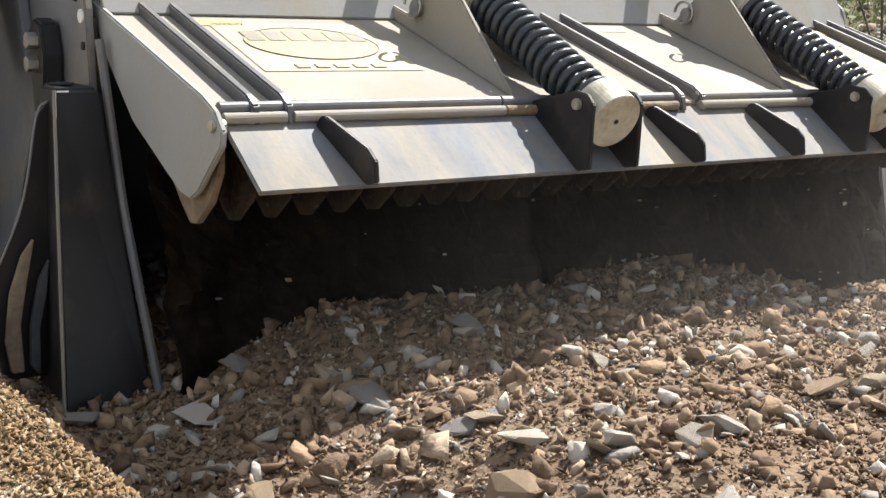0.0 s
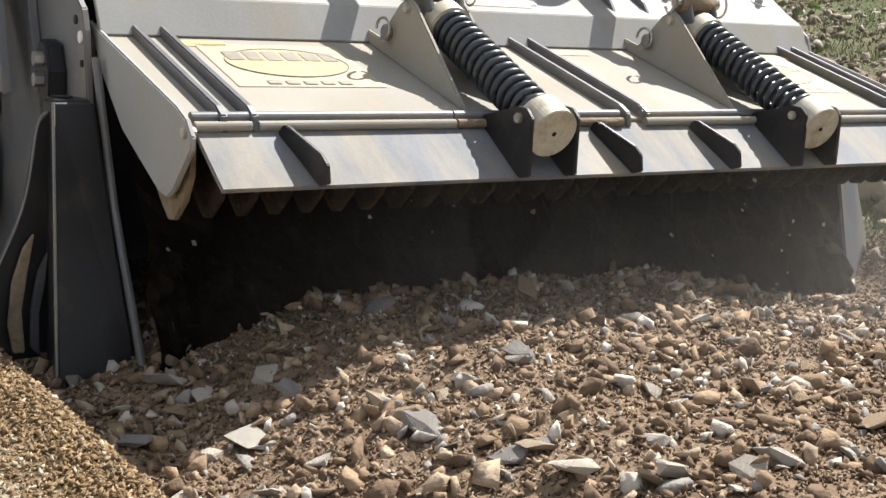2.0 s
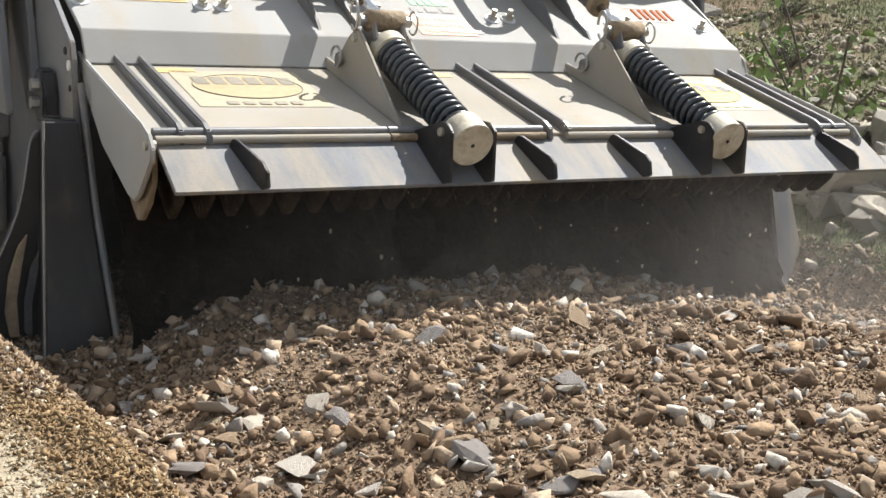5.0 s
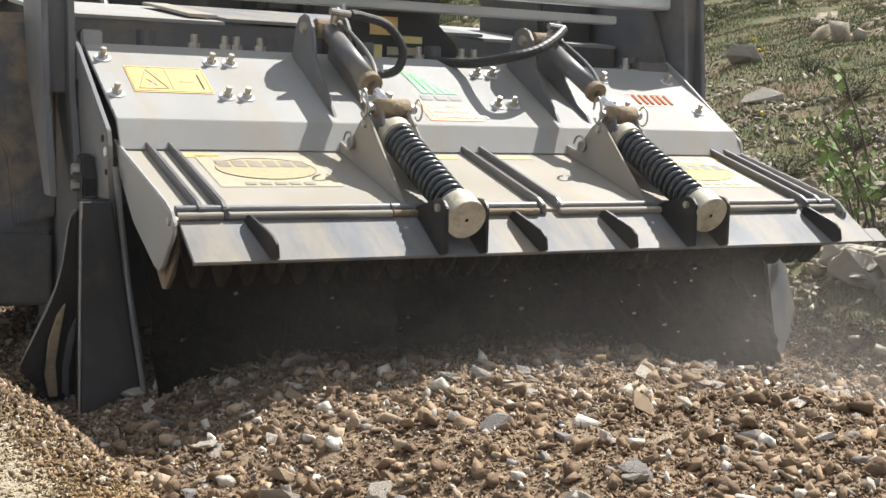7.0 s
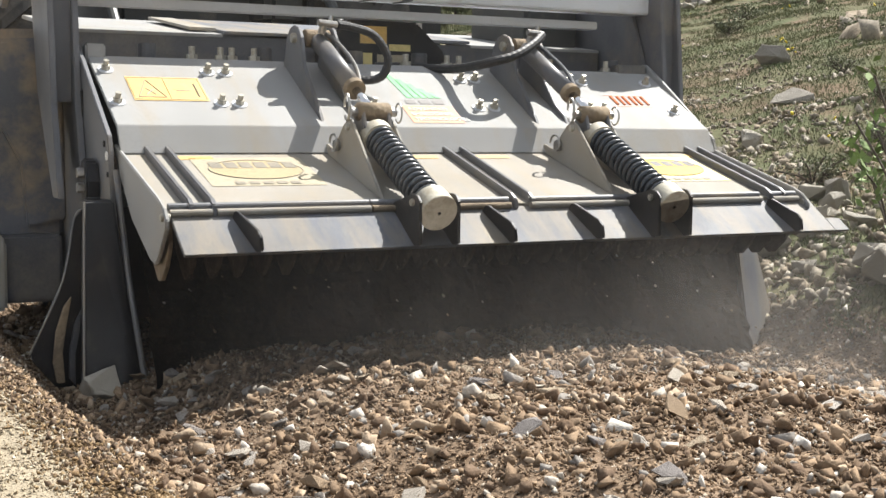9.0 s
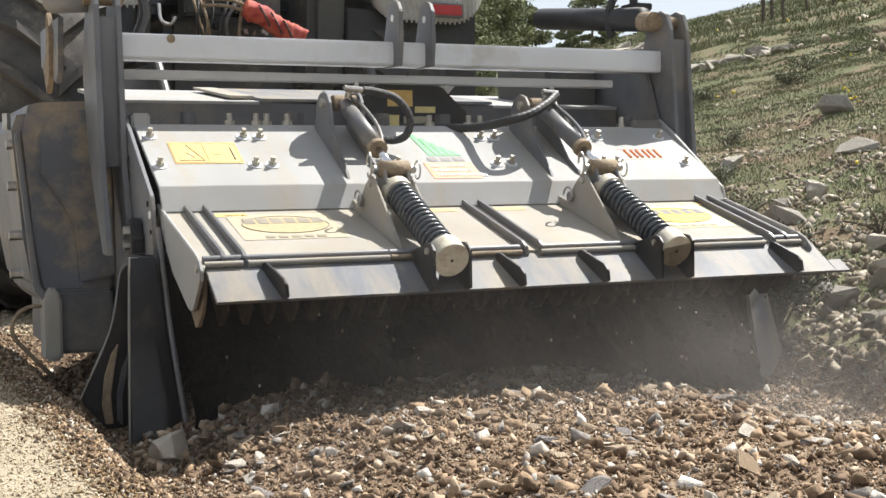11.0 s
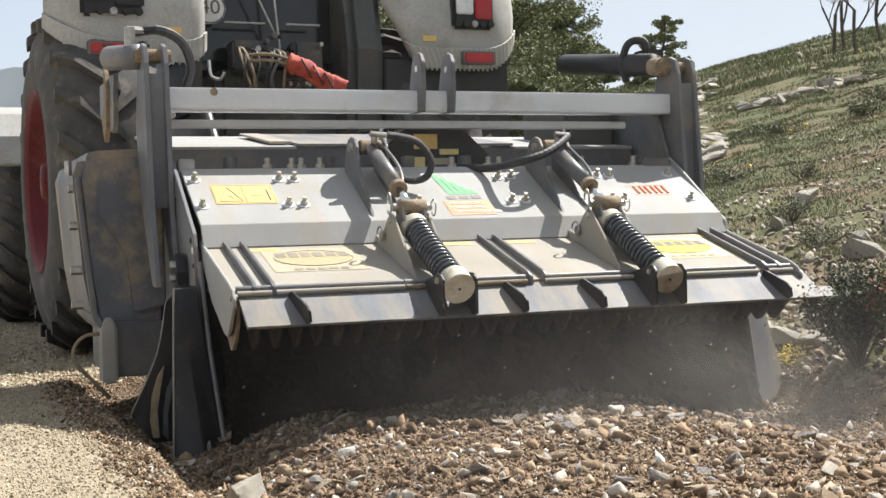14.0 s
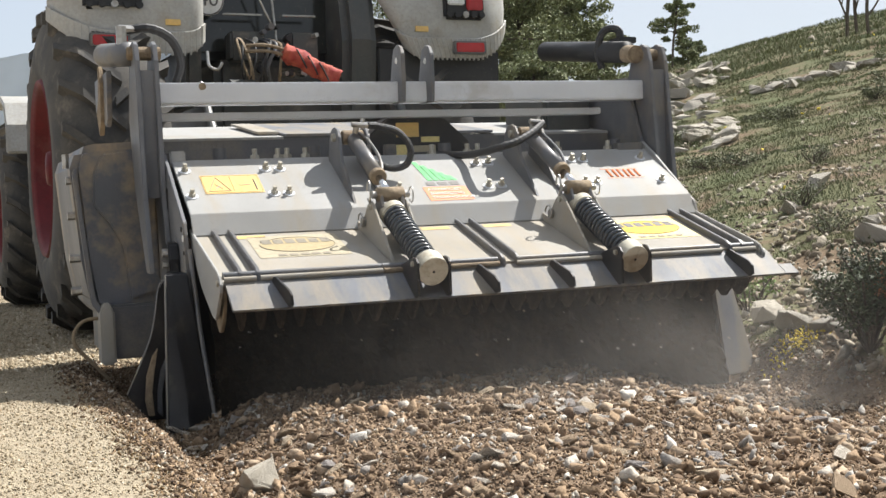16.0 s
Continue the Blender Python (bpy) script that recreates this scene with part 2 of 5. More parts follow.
M["pale"] = stone_mat("pale_gravel_stones", [(0.0, (0.325, 0.265, 0.180)), (0.4, (0.400, 0.335, 0.237)), (0.75, (0.490, 0.428, 0.327)), (0.88, (0.262, 0.200, 0.124))], True)
M["bermstone"] = stone_mat("sandy_clods", [(0.0, (0.186, 0.121, 0.061)), (0.4, (0.242, 0.164, 0.088)), (0.75, (0.298, 0.215, 0.122)), (0.94, (0.419, 0.351, 0.260))], True)
M["dust"] = mat("airborne_dust", (0.72, 0.67, 0.60), rough=1.0, bump=0)


def thin_out(m, fades, dense):
    """Thin drifting dust and lens veil: fades holds (axis, from, to, value there, value here); gone at its edges."""
    n, link = m.node_tree.nodes, m.node_tree.links.new
    sep = n.new("ShaderNodeSeparateXYZ")
    link(n["Texture Coordinate"].outputs["Object"], sep.inputs[0])
    noi = n.new("ShaderNodeTexNoise")
    noi.inputs["Scale"].default_value, noi.inputs["Detail"].default_value = 2.0, 3
    link(n["Texture Coordinate"].outputs["Object"], noi.inputs["Vector"])
    last = None
    for axis, lo, hi, a, b in fades + [(None, 0.34, 0.66, 0.55, 1.0)]:
        r = n.new("ShaderNodeMapRange")
        r.interpolation_type = "SMOOTHSTEP"
        link(noi.outputs[0] if axis is None else sep.outputs[axis], r.inputs[0])
        for k, val in enumerate((lo, hi, a, b)):
            r.inputs[k + 1].default_value = val
        if last is None:
            last = r.outputs[0]
            continue
        mul = n.new("ShaderNodeMath")
        mul.operation = "MULTIPLY"
        link(last, mul.inputs[0])
        link(r.outputs[0], mul.inputs[1])
        last = mul.outputs[0]
    top = n.new("ShaderNodeMath")
    top.operation = "MULTIPLY"
    link(last, top.inputs[0])
    top.inputs[1].default_value = dense
    thin = n.new("ShaderNodeMixShader")
    link(top.outputs[0], thin.inputs[0])
    link(n.new("ShaderNodeBsdfTransparent").outputs[0], thin.inputs[1])
    link(n["Principled BSDF"].outputs[0], thin.inputs[2])
    link(thin.outputs[0], n["Material Output"].inputs[0])


thin_out(M["dust"], [(0, -1.05, 0.7, 0.10, 1.0), (0, 0.95, 1.40, 1.0, 0.0), (0, -1.25, -0.9, 0.0, 1.0), (2, 0.16, 0.60, 1.0, 0.0)], 0.056)
# pale sheets: some dust, and lens flare painted in to lift the blacks
M["haze"] = mat("dust_and_lens_veil", (0.72, 0.68, 0.62), rough=1.0, bump=0)
thin_out(M["haze"], [(0, 0.3, 1.0, 0.0, 1.0), (0, 2.9, 4.0, 1.0, 0.0), (2, 0.5, 1.75, 1.0, 0.0)], 0.022)


# ---- mesh helpers ----
def part(name, bm, material, parent, label="", smooth=False):
    me = bpy.data.meshes.new(name)
    bmesh.ops.recalc_face_normals(bm, faces=bm.faces)
    bm.to_mesh(me)
    bm.free()
    if smooth:
        for p in me.polygons:
            p.use_smooth = True
    me.materials.append(material)
    ob = new(name, me)
    ob.parent = parent
    if label:
        tagged(ob, label)
    return ob


def bevel(bm, w, seg=2):
    edges = [e for e in bm.edges if len(e.link_faces) == 2 and e.calc_face_angle(0) > 0.5]
    bmesh.ops.bevel(bm, geom=edges, offset=w, segments=seg, affect="EDGES", clamp_overlap=True)
    return bm


def prism(poly, x0, x1, w=0.003):
    """A plate whose outline lies in y and z, from x0 to x1."""
    bm = bmesh.new()
    a = [bm.verts.new((x0, y, z)) for y, z in poly]
    b = [bm.verts.new((x1, y, z)) for y, z in poly]
    n = len(poly)
    bm.faces.new(a)
    bm.faces.new(b[::-1])
    for i in range(n):
        bm.faces.new((a[i], b[i], b[(i + 1) % n], a[(i + 1) % n]))
    bmesh.ops.recalc_face_normals(bm, faces=bm.faces)
    return bevel(bm, w) if w else bm


def strip(points, thick, x0, x1, w=0.002):
    """A bent sheet: points in y and z along its upper face."""
    up, low = [], []
    for i, (y, z) in enumerate(points):
        p, q = points[max(0, i - 1)], points[min(len(points) - 1, i + 1)]
        d = Vector((q[0] - p[0], q[1] - p[1])).normalized()
        nrm = Vector((d.y, -d.x))
        if nrm.y > 0:
            nrm = -nrm
        up.append((y, z))
        low.append((y + nrm.x * thick, z + nrm.y * thick))
    return prism(up + low[::-1], x0, x1, w)


def box(x0, x1, y0, y1, z0, z1, w=0.004):
    return prism([(y0, z0), (y1, z0), (y1, z1), (y0, z1)], x0, x1, w)


def rod(a, b, r, seg=20, r2=None, w=0.0):
    a, b = Vector(a), Vector(b)
    bm = bmesh.new()
    bmesh.ops.create_cone(bm, cap_ends=True, segments=seg, radius1=r, radius2=r if r2 is None else r2, depth=(b - a).length)
    if w:
        bevel(bm, w)
    bm.transform(Matrix.Translation((a + b) / 2) @ (b - a).to_track_quat("Z", "Y").to_matrix().to_4x4())
    return bm


def join(*bms):
    out = bmesh.new()
    for b in bms:
        me = bpy.data.meshes.new("piece")
        b.to_mesh(me)
        b.free()
        out.from_mesh(me)
        bpy.data.meshes.remove(me)
    return out


def tube(path, r, seg=10, steps=6, ridges=0.0):
    """A round tube along a smooth path."""
    pts = []
    P = [Vector(p) for p in path]
    P = [2 * P[0] - P[1]] + P + [2 * P[-1] - P[-2]]
    for i in range(1, len(P) - 2):
        for k in range(steps):
            t = k / steps
            a, b, c, d = P[i - 1:i + 3]
            pts.append(0.5 * ((2 * b) + (c - a) * t + (2 * a - 5 * b + 4 * c - d) * t * t + (3 * b - a - 3 * c + d) * t ** 3))
    pts.append(P[-2])
    bm = bmesh.new()
    rings = []
    side = Vector((0.3, 0.5, 0.81)).normalized()
    for i, p in enumerate(pts):
        d = (pts[min(i + 1, len(pts) - 1)] - pts[max(i - 1, 0)]).normalized()
        side = (side - d * side.dot(d)).normalized()
        up = d.cross(side)
        rr = r * (1 + (ridges if i % 2 else 0))
        rings.append([bm.verts.new(p + rr * (math.cos(2 * math.pi * j / seg) * side + math.sin(2 * math.pi * j / seg) * up)) for j in range(seg)])
    for a, b in zip(rings, rings[1:]):
        for j in range(seg):
            bm.faces.new((a[j], a[(j + 1) % seg], b[(j + 1) % seg], b[j]))
    bm.faces.new(rings[0][::-1])
    bm.faces.new(rings[-1])
    return bm


def coil(a, b, radius, wire, turns):
    a, b = Vector(a), Vector(b)
    d = (b - a).normalized()
    u = Vector((1, 0, 0))
    v = d.cross(u)
    n = turns * 18
    path = [a + (b - a) * i / n + radius * (math.cos(2 * math.pi * i / 18) * u + math.sin(2 * math.pi * i / 18) * v) for i in range(n + 1)]
    return tube(path, wire, 7, 1)


def empty(name, label, category, kind="", group=""):
    ob = new(name)
    ob.empty_display_size = 0.1
    return tagged(ob, label, category, group, kind)


def mesh_np(name, verts, faces, material, parent=None, smooth=False):
    me = bpy.data.meshes.new(name)
    verts, faces = np.asarray(verts, np.float32), np.asarray(faces, np.int32)
    k = faces.shape[1]
    me.vertices.add(len(verts))
    me.vertices.foreach_set("co", verts.ravel())
    me.loops.add(faces.size)
    me.loops.foreach_set("vertex_index", faces.ravel())
    me.polygons.add(len(faces))
    me.polygons.foreach_set("loop_start", np.arange(0, faces.size, k))
    me.update(calc_edges=True)
    me.validate()
    if smooth:
        me.polygons.foreach_set("use_smooth", np.ones(len(faces), bool))
    me.materials.append(material)
    ob = new(name, me)
    ob.parent = parent
    return ob


# ---- ground: road, berm, crushed strip and hillside in one sheet ----
def sstep(a, b, v):
    t = np.clip((v - a) / (b - a), 0, 1)
    return t * t * (3 - 2 * t)


def wave(x, y, f, s):
    """Smooth uneven relief of wave number f."""
    return (np.sin(f * x * 1.3 + s) * np.cos(f * y * 1.1 + 2 * s) + 0.6 * np.sin(f * (x * 0.7 + y * 2.1) + 3 * s) + 0.5 * np.cos(f * (2.3 * x - y * 1.4) + s * 1.7)) / 2.1


def height(x, y):
    x, y = np.asarray(x, float), np.asarray(y, float)
    edge = 0.66 - 0.02 * np.clip(y, 0, 6) + 0.03 * wave(x * 0, y, 2.2, 1.0)
    road = 0.12 - 0.06 * sstep(5.2, 7.5, y) + 0.006 * wave(x, y, 5, 0.3)
    berm = 0.028 * np.exp(-((x - edge + 0.05) / 0.085) ** 2) * (1 + 0.25 * wave(x, y, 7, 2.0)) * (1 - 0.85 * sstep(1.7, 2.6, y))
    dug = -0.005 + (0.158 - 0.028 * sstep(2.0, 3.0, y)) * sstep(edge + 0.10, edge + 0.75 - 0.2 * sstep(3.0, 4.5, y), x) - 0.13 * sstep(2.15, 2.9, x)
    dug = dug + 0.014 * wave(x, y, 6, 0.9) + 0.008 * wave(x, y, 17, 0.2) + 0.005 * wave(x, y, 47, 0.6) + 0.003 * wave(x, y, 90, 1.6)
    cut = sstep(edge - 0.05, edge + 0.09, x) * (1 - sstep(3.05, 3.3, x)) * (1 - sstep(5.8, 6.4, y))
    z = (road + berm * (1 - sstep(6.0, 7.5, y))) * (1 - cut) + dug * cut
    up = np.clip(x - 3.1, 0, None)
    fade = 1 - sstep(70, 120, np.hypot(x, y))
    bank = up * 0.235 * fade + sstep(0, 0.6, up) * (0.05 + 0.055 * wave(x, y, 2.1, 0.4) + 0.03 * wave(x, y, 5.3, 0.8))
    bank = bank + 0.22 * sstep(3, 12, up) * wave(x, y, 0.45, 1.3) * fade
    return z + bank - 12 * sstep(90, 400, np.hypot(x, y))


def spaced(stops):
    out = []
    for a, b, d in stops:
        out += list(np.arange(a, b, d))
    return np.array(out + [stops[-1][1]])


gx = np.unique(np.concatenate([-np.geomspace(1.2, 3000, 30)[::-1], spaced([(-1.2, 0.1, 0.08), (0.1, 3.3, 0.022), (3.3, 6, 0.06), (6, 14, 0.2)]), np.geomspace(14.3, 3000, 60)]))
gy = np.unique(np.concatenate([-np.geomspace(0.6, 3000, 24)[::-1], spaced([(-0.6, 0.6, 0.1), (0.6, 6.4, 0.024), (6.4, 12, 0.12)]), np.geomspace(12.2, 3000, 90)]))
GX, GY = np.meshgrid(gx, gy)
GZ = height(GX, GY)
ny, nx = GX.shape
idx = np.arange(nx * ny).reshape(ny, nx)
gfaces = np.stack([idx[:-1, :-1], idx[:-1, 1:], idx[1:, 1:], idx[1:, :-1]], -1).reshape(-1, 4)
ground = mesh_np("ground", np.stack([GX, GY, GZ], -1).reshape(-1, 3), gfaces, M["road"], smooth=True)
for key in ("berm", "soil", "turf"):
    ground.data.materials.append(M[key])
cx, cy = (GX[:-1, :-1] + GX[1:, 1:]) / 2, (GY[:-1, :-1] + GY[1:, 1:]) / 2
cedge = 0.66 - 0.02 * np.clip(cy, 0, 6) + 0.03 * wave(cx * 0, cy, 2.2, 1.0)
jit = 0.05 * wave(cx, cy, 13, 0.5) + 0.03 * wave(cx, cy, 41, 0.7)
band = sstep(2.2, 3.0, cy)
slot = np.where(cx + jit > 3.22, 3, np.where(cy > 6.3, np.where(cx > 3.0, 3, 0), np.where(cx + jit > cedge + 0.02 - 0.12 * band, 2, np.where(cx + jit > cedge - 0.16 + 0.05 * band, 1, 0))))
slot = np.where((cy > 6.3) & (cx > cedge - 0.24) & (cx < 3.0), 0, slot)
ground.data.polygons.foreach_set("material_index", slot.ravel().astype(np.int32))
tagged(ground, "gravel track with a milled strip below a grassy slope", "ground", kind="structure")


# ---- loose stones ----
def chunk(seed, n=13, flat=0.7):
    rnd = random.Random(seed)
    bm = bmesh.new()
    for i in range(n):
        v = Vector((rnd.uniform(-1, 1), rnd.uniform(-1, 1), rnd.uniform(-1, 1)))
        v = v * (0.55 + 0.45 / max(abs(v.x), abs(v.y), abs(v.z)))
        bm.verts.new((v.x * 1.15, v.y * 0.85, v.z * flat * 0.8))
    res = bmesh.ops.convex_hull(bm, input=bm.verts)
    bmesh.ops.delete(bm, geom=[g for g in res["geom_interior"] if isinstance(g, bmesh.types.BMVert)], context="VERTS")
    bmesh.ops.triangulate(bm, faces=bm.faces)
    return bm


def chunk_arrays(seed, n, flat):
    bm = chunk(seed, n, flat)
    bm.verts.index_update()
    v = np.array([x.co[:] for x in bm.verts])
    f = np.array([[x.index for x in fc.verts] for fc in bm.faces])
    bm.free()
    return v, f


TEMPL = [chunk_arrays(s, 11 + s % 4, (0.3, 0.5, 0.75)[s % 3]) for s in range(18)]


def turns(rng, n):
    q = rng.normal(size=(n, 4))
    q /= np.linalg.norm(q, axis=1)[:, None]
    w, x, y, z = q.T
    return np.stack([1 - 2 * (y * y + z * z), 2 * (x * y - z * w), 2 * (x * z + y * w), 2 * (x * y + z * w), 1 - 2 * (x * x + z * z), 2 * (y * z - x * w), 2 * (x * z - y * w), 2 * (y * z + x * w), 1 - 2 * (x * x + y * y)], 1).reshape(n, 3, 3)


def scatter(name, pts, sizes, material, rng, templ=TEMPL, parent=None, sink=0.2):
    """Many pieces in one mesh, one island each."""
    V, F, base = [], [], 0
    pick = rng.integers(0, len(templ), len(pts))
    for k, (tv, tf) in enumerate(templ):
        sel = np.where(pick == k)[0]
        if not len(sel):
            continue
        R = turns(rng, len(sel))
        v = np.einsum("nij,kj->nki", R, tv) * sizes[sel][:, None, None]
        v = v + pts[sel][:, None, :]
        v[:, :, 2] += (sizes[sel] * (0.5 - sink))[:, None]
        V.append(v.reshape(-1, 3))
        F.append((tf[None] + (np.arange(len(sel)) * len(tv))[:, None, None]).reshape(-1, 3) + base)
        base += len(sel) * len(tv)
    return mesh_np(name, np.concatenate(V), np.concatenate(F), material, parent)


def spread(rng, n, x0, x1, y0, y1):
    x, y = rng.uniform(x0, x1, n), rng.uniform(y0, y1, n)
    return np.stack([x, y, height(x, y)], 1)


rng = np.random.default_rng(7)
CRUMB = [chunk_arrays(50 + s, 5 + s % 2, 0.8) for s in range(10)]
n = 210000
p = spread(rng, n, 0.58, 3.27, 0.85, 6.3)
p = p[p[:, 0] > 0.62 - 0.025 * p[:, 1] + rng.normal(0, 0.03, n)]
tagged(scatter("soil_crumbs", p, 0.0022 + 0.0065 * rng.random(len(p)) ** 2.2, M["crumbs"], rng, CRUMB), "brown soil crumbs and fine limestone chips", "gravel", kind="stuff")
n = 15000
p = spread(rng, n, 0.64, 3.25, 0.75, 5.6)
p = p[p[:, 0] > 0.66 - 0.02 * p[:, 1] + rng.normal(0, 0.03, n)]
tagged(scatter("crushed_stone", p, 0.0045 + 0.013 * rng.random(len(p)) ** 3, M["gravel"], rng), "crushed brown clods and limestone chips", "gravel", kind="stuff")
p = spread(rng, 3600, 0.7, 3.1, 0.75, 5.5)
tagged(scatter("coarse_crushed_stone", p, 0.010 + 0.018 * rng.random(len(p)) ** 2.5, M["gravel"], rng), "coarse broken limestone on milled soil", "gravel", kind="stuff")
n = 34000
y = 1.2 + 4.6 * rng.random(n) ** 1.5
x = 0.66 - 0.02 * y - 0.065 + rng.normal(0, 0.055, n)
keep = rng.random(n) > 0.75 * sstep(2.3, 3.4, y)
x, y, n = x[keep], y[keep], int(keep.sum())
p = np.stack([x, y, height(x, y)], 1)
tagged(scatter("berm_clods", p, 0.0022 + 0.0065 * rng.random(n) ** 3, M["bermstone"], rng, CRUMB), "sandy clods along the edge of the cut", "gravel", kind="stuff")
n = 60000
x, y = rng.uniform(-0.25, 0.49, n), 1.5 + 7.5 * rng.random(n) ** 1.1
x = x - 0.02 * (y - 2)
p = np.stack([x, y, height(x, y)], 1)
tagged(scatter("road_gravel", p, 0.0018 + 0.0055 * rng.random(n) ** 3, M["pale"], rng, CRUMB), "pale limestone gravel of the track", "gravel", kind="stuff")

n = 26000
y = 2.2 + 4.2 * rng.random(n)
x = 0.66 - 0.02 * y + rng.normal(0.0, 0.07, n)
p = np.stack([x, y, height(x, y)], 1)
tagged(scatter("edge_clods", p, 0.003 + 0.010 * rng.random(n) ** 2.5, M["crumbs"], rng, CRUMB), "dark clods along the edge of the cut", "gravel", kind="stuff")
n = 34000
x, y = rng.uniform(-0.1, 1.6, n), 6.2 + 12 * rng.random(n) ** 1.3
p = np.stack([x, y, height(x, y)], 1)
tagged(scatter("track_gravel", p, 0.004 + 0.011 * rng.random(n) ** 2.5, M["pale"], rng, CRUMB), "pale gravel on the track ahead", "gravel", kind="stuff")

CHUNKS = []
for s in range(10):
    bm = chunk(100 + s, 19, (0.40, 0.60, 0.85)[s % 3])
    me = bpy.data.meshes.new("stone")
    bm.to_mesh(me)
    bm.free()
    me.materials.append(M["stone"])
    CHUNKS.append(me)


def stone(x, y, r, rnd, parent=ground, up=0.25, name="stone"):
    ob = new(name, rnd.choice(CHUNKS))
    ob.parent = parent
    ob.location = (x, y, float(height(x, y)) + r * up)
    ob.rotation_euler = (rnd.uniform(-0.5, 0.5), rnd.uniform(-0.5, 0.5), rnd.uniform(0, 6.28))
    ob.scale = (r * rnd.uniform(0.8, 1.1), r * rnd.uniform(0.8, 1.15), r * rnd.uniform(0.45, 0.85))
    return ob


# ---- the stone crusher ----
crusher = empty("stone_crusher", "grey dusty stone crusher with sprung rear flap behind the tractor", "stone crusher")
XL, XR = -1.09, 1.14
hood = part("hood", strip([(0.285, 1.012), (-0.112, 0.7915), (-0.158, 0.708)], 0.012, XL + 0.012, XR - 0.012), M["paint"], crusher, "light grey steel hood with dusty streaks")
flap = part("rear_flap", strip([(-0.072, 0.729), (-0.612, 0.568)], 0.012, -1.07, 1.115), M["flap_paint"], crusher, "sand-dusted grey hinged flap")
lip = part("flap_lip", strip([(-0.612, 0.560), (-0.752, 0.463)], 0.010, -1.058, 1.165), M["lip"], crusher, "scuffed bluish steel lip with dust")
part("lip_tip", prism([(-0.70, 0.499), (-0.752, 0.463), (-0.746, 0.456), (-0.694, 0.492)], 1.165, 1.225, 0.001), M["lip"], lip)
# one tube row is darker, painting the shadow gap along the flap edge
for y, z, r in ((-0.604, 0.577, 0.011), (-0.622, 0.562, 0.010)):
    for x0, x1 in ((-1.06, -0.945), (-0.93, -0.48), (-0.475, -0.02), (0.05, 0.52), (0.525, 0.95), (1.0, 1.11)):
        part("hinge_tube", rod((x0, y, z), (x1, y, z), r, 14), M["frame_paint"] if r > 0.0105 else M["mud"] if x0 in (-0.475,) else M["flap_paint"], flap)
# ribs welded on the flap
sl = (0.729 - 0.568) / (0.612 - 0.072)


def on_flap(y, h=0.0):
    return 0.729 + (y + 0.072) * sl + h


def rib(x):
    poly = [(-0.10, on_flap(-0.10)), (-0.10, on_flap(-0.10, 0.014)), (-0.115, on_flap(-0.115, 0.022)), (-0.595, on_flap(-0.595, 0.026)), (-0.622, on_flap(-0.622, 0.018)), (-0.630, on_flap(-0.63, -0.012)), (-0.615, on_flap(-0.615, -0.012))]
    part("rib", prism(poly, x - 0.008, x + 0.008), M["dark_paint"], flap, "dark worn stiffening rib")


for x in (-1.0, -0.937, -0.002, 0.060, 0.995, 1.055):
    rib(x)
# cheek plates at both ends of the flap
cheek = [(-0.085, 0.735), (-0.585, 0.597), (-0.632, 0.577), (-0.660, 0.547), (-0.657, 0.52), (-0.575, 0.435), (-0.545, 0.418), (-0.50, 0.425), (-0.30, 0.52), (-0.17, 0.63)]
for x in (-1.082, 1.122):
    part("cheek_plate", prism(cheek, x, x + 0.012), M["paint"], flap, "grey cheek plate with scraped lower edge")
    part("pivot_bolt", rod((x - 0.006, -0.632, 0.552), (x + 0.02, -0.632, 0.552), 0.012, 12, w=0.002), M["bolt"], flap)
# tines under the flap
tine = [(-0.30, 0.63), (-0.61, 0.55), (-0.61, 0.47), (-0.58, 0.415), (-0.53, 0.372), (-0.50, 0.368), (-0.46, 0.40), (-0.34, 0.52)]
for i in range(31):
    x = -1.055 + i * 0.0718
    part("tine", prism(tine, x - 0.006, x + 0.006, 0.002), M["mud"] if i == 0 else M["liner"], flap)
# gussets and spring brackets on the lip
for x in (-0.868, -0.098, 0.205, 0.985):
    bm = prism([(-0.630, 0.547), (-0.640, 0.564), (-0.654, 0.566), (-0.752, 0.524), (-0.770, 0.506), (-0.775, 0.470), (-0.752, 0.463)], x - 0.005, x + 0.005, 0.002)
    for v in bm.verts:
        v.co.x += 0.22 * (-0.72 - v.co.y)
    part("gusset", bm, M["black"], lip, "black skewed stiffener plate")
for xc in (-0.338, 0.476):
    for x in (xc - 0.062, xc + 0.058):
        part("spring_bracket", prism([(-0.600, 0.562), (-0.612, 0.578), (-0.735, 0.610), (-0.766, 0.607), (-0.784, 0.590), (-0.784, 0.470), (-0.752, 0.463)], x - 0.005, x + 0.005, 0.002), M["black"], lip)
        part("bracket_bolt", rod((x - 0.014, -0.745, 0.586), (x + 0.012, -0.745, 0.586), 0.011, 10, w=0.002), M["bolt"], lip)


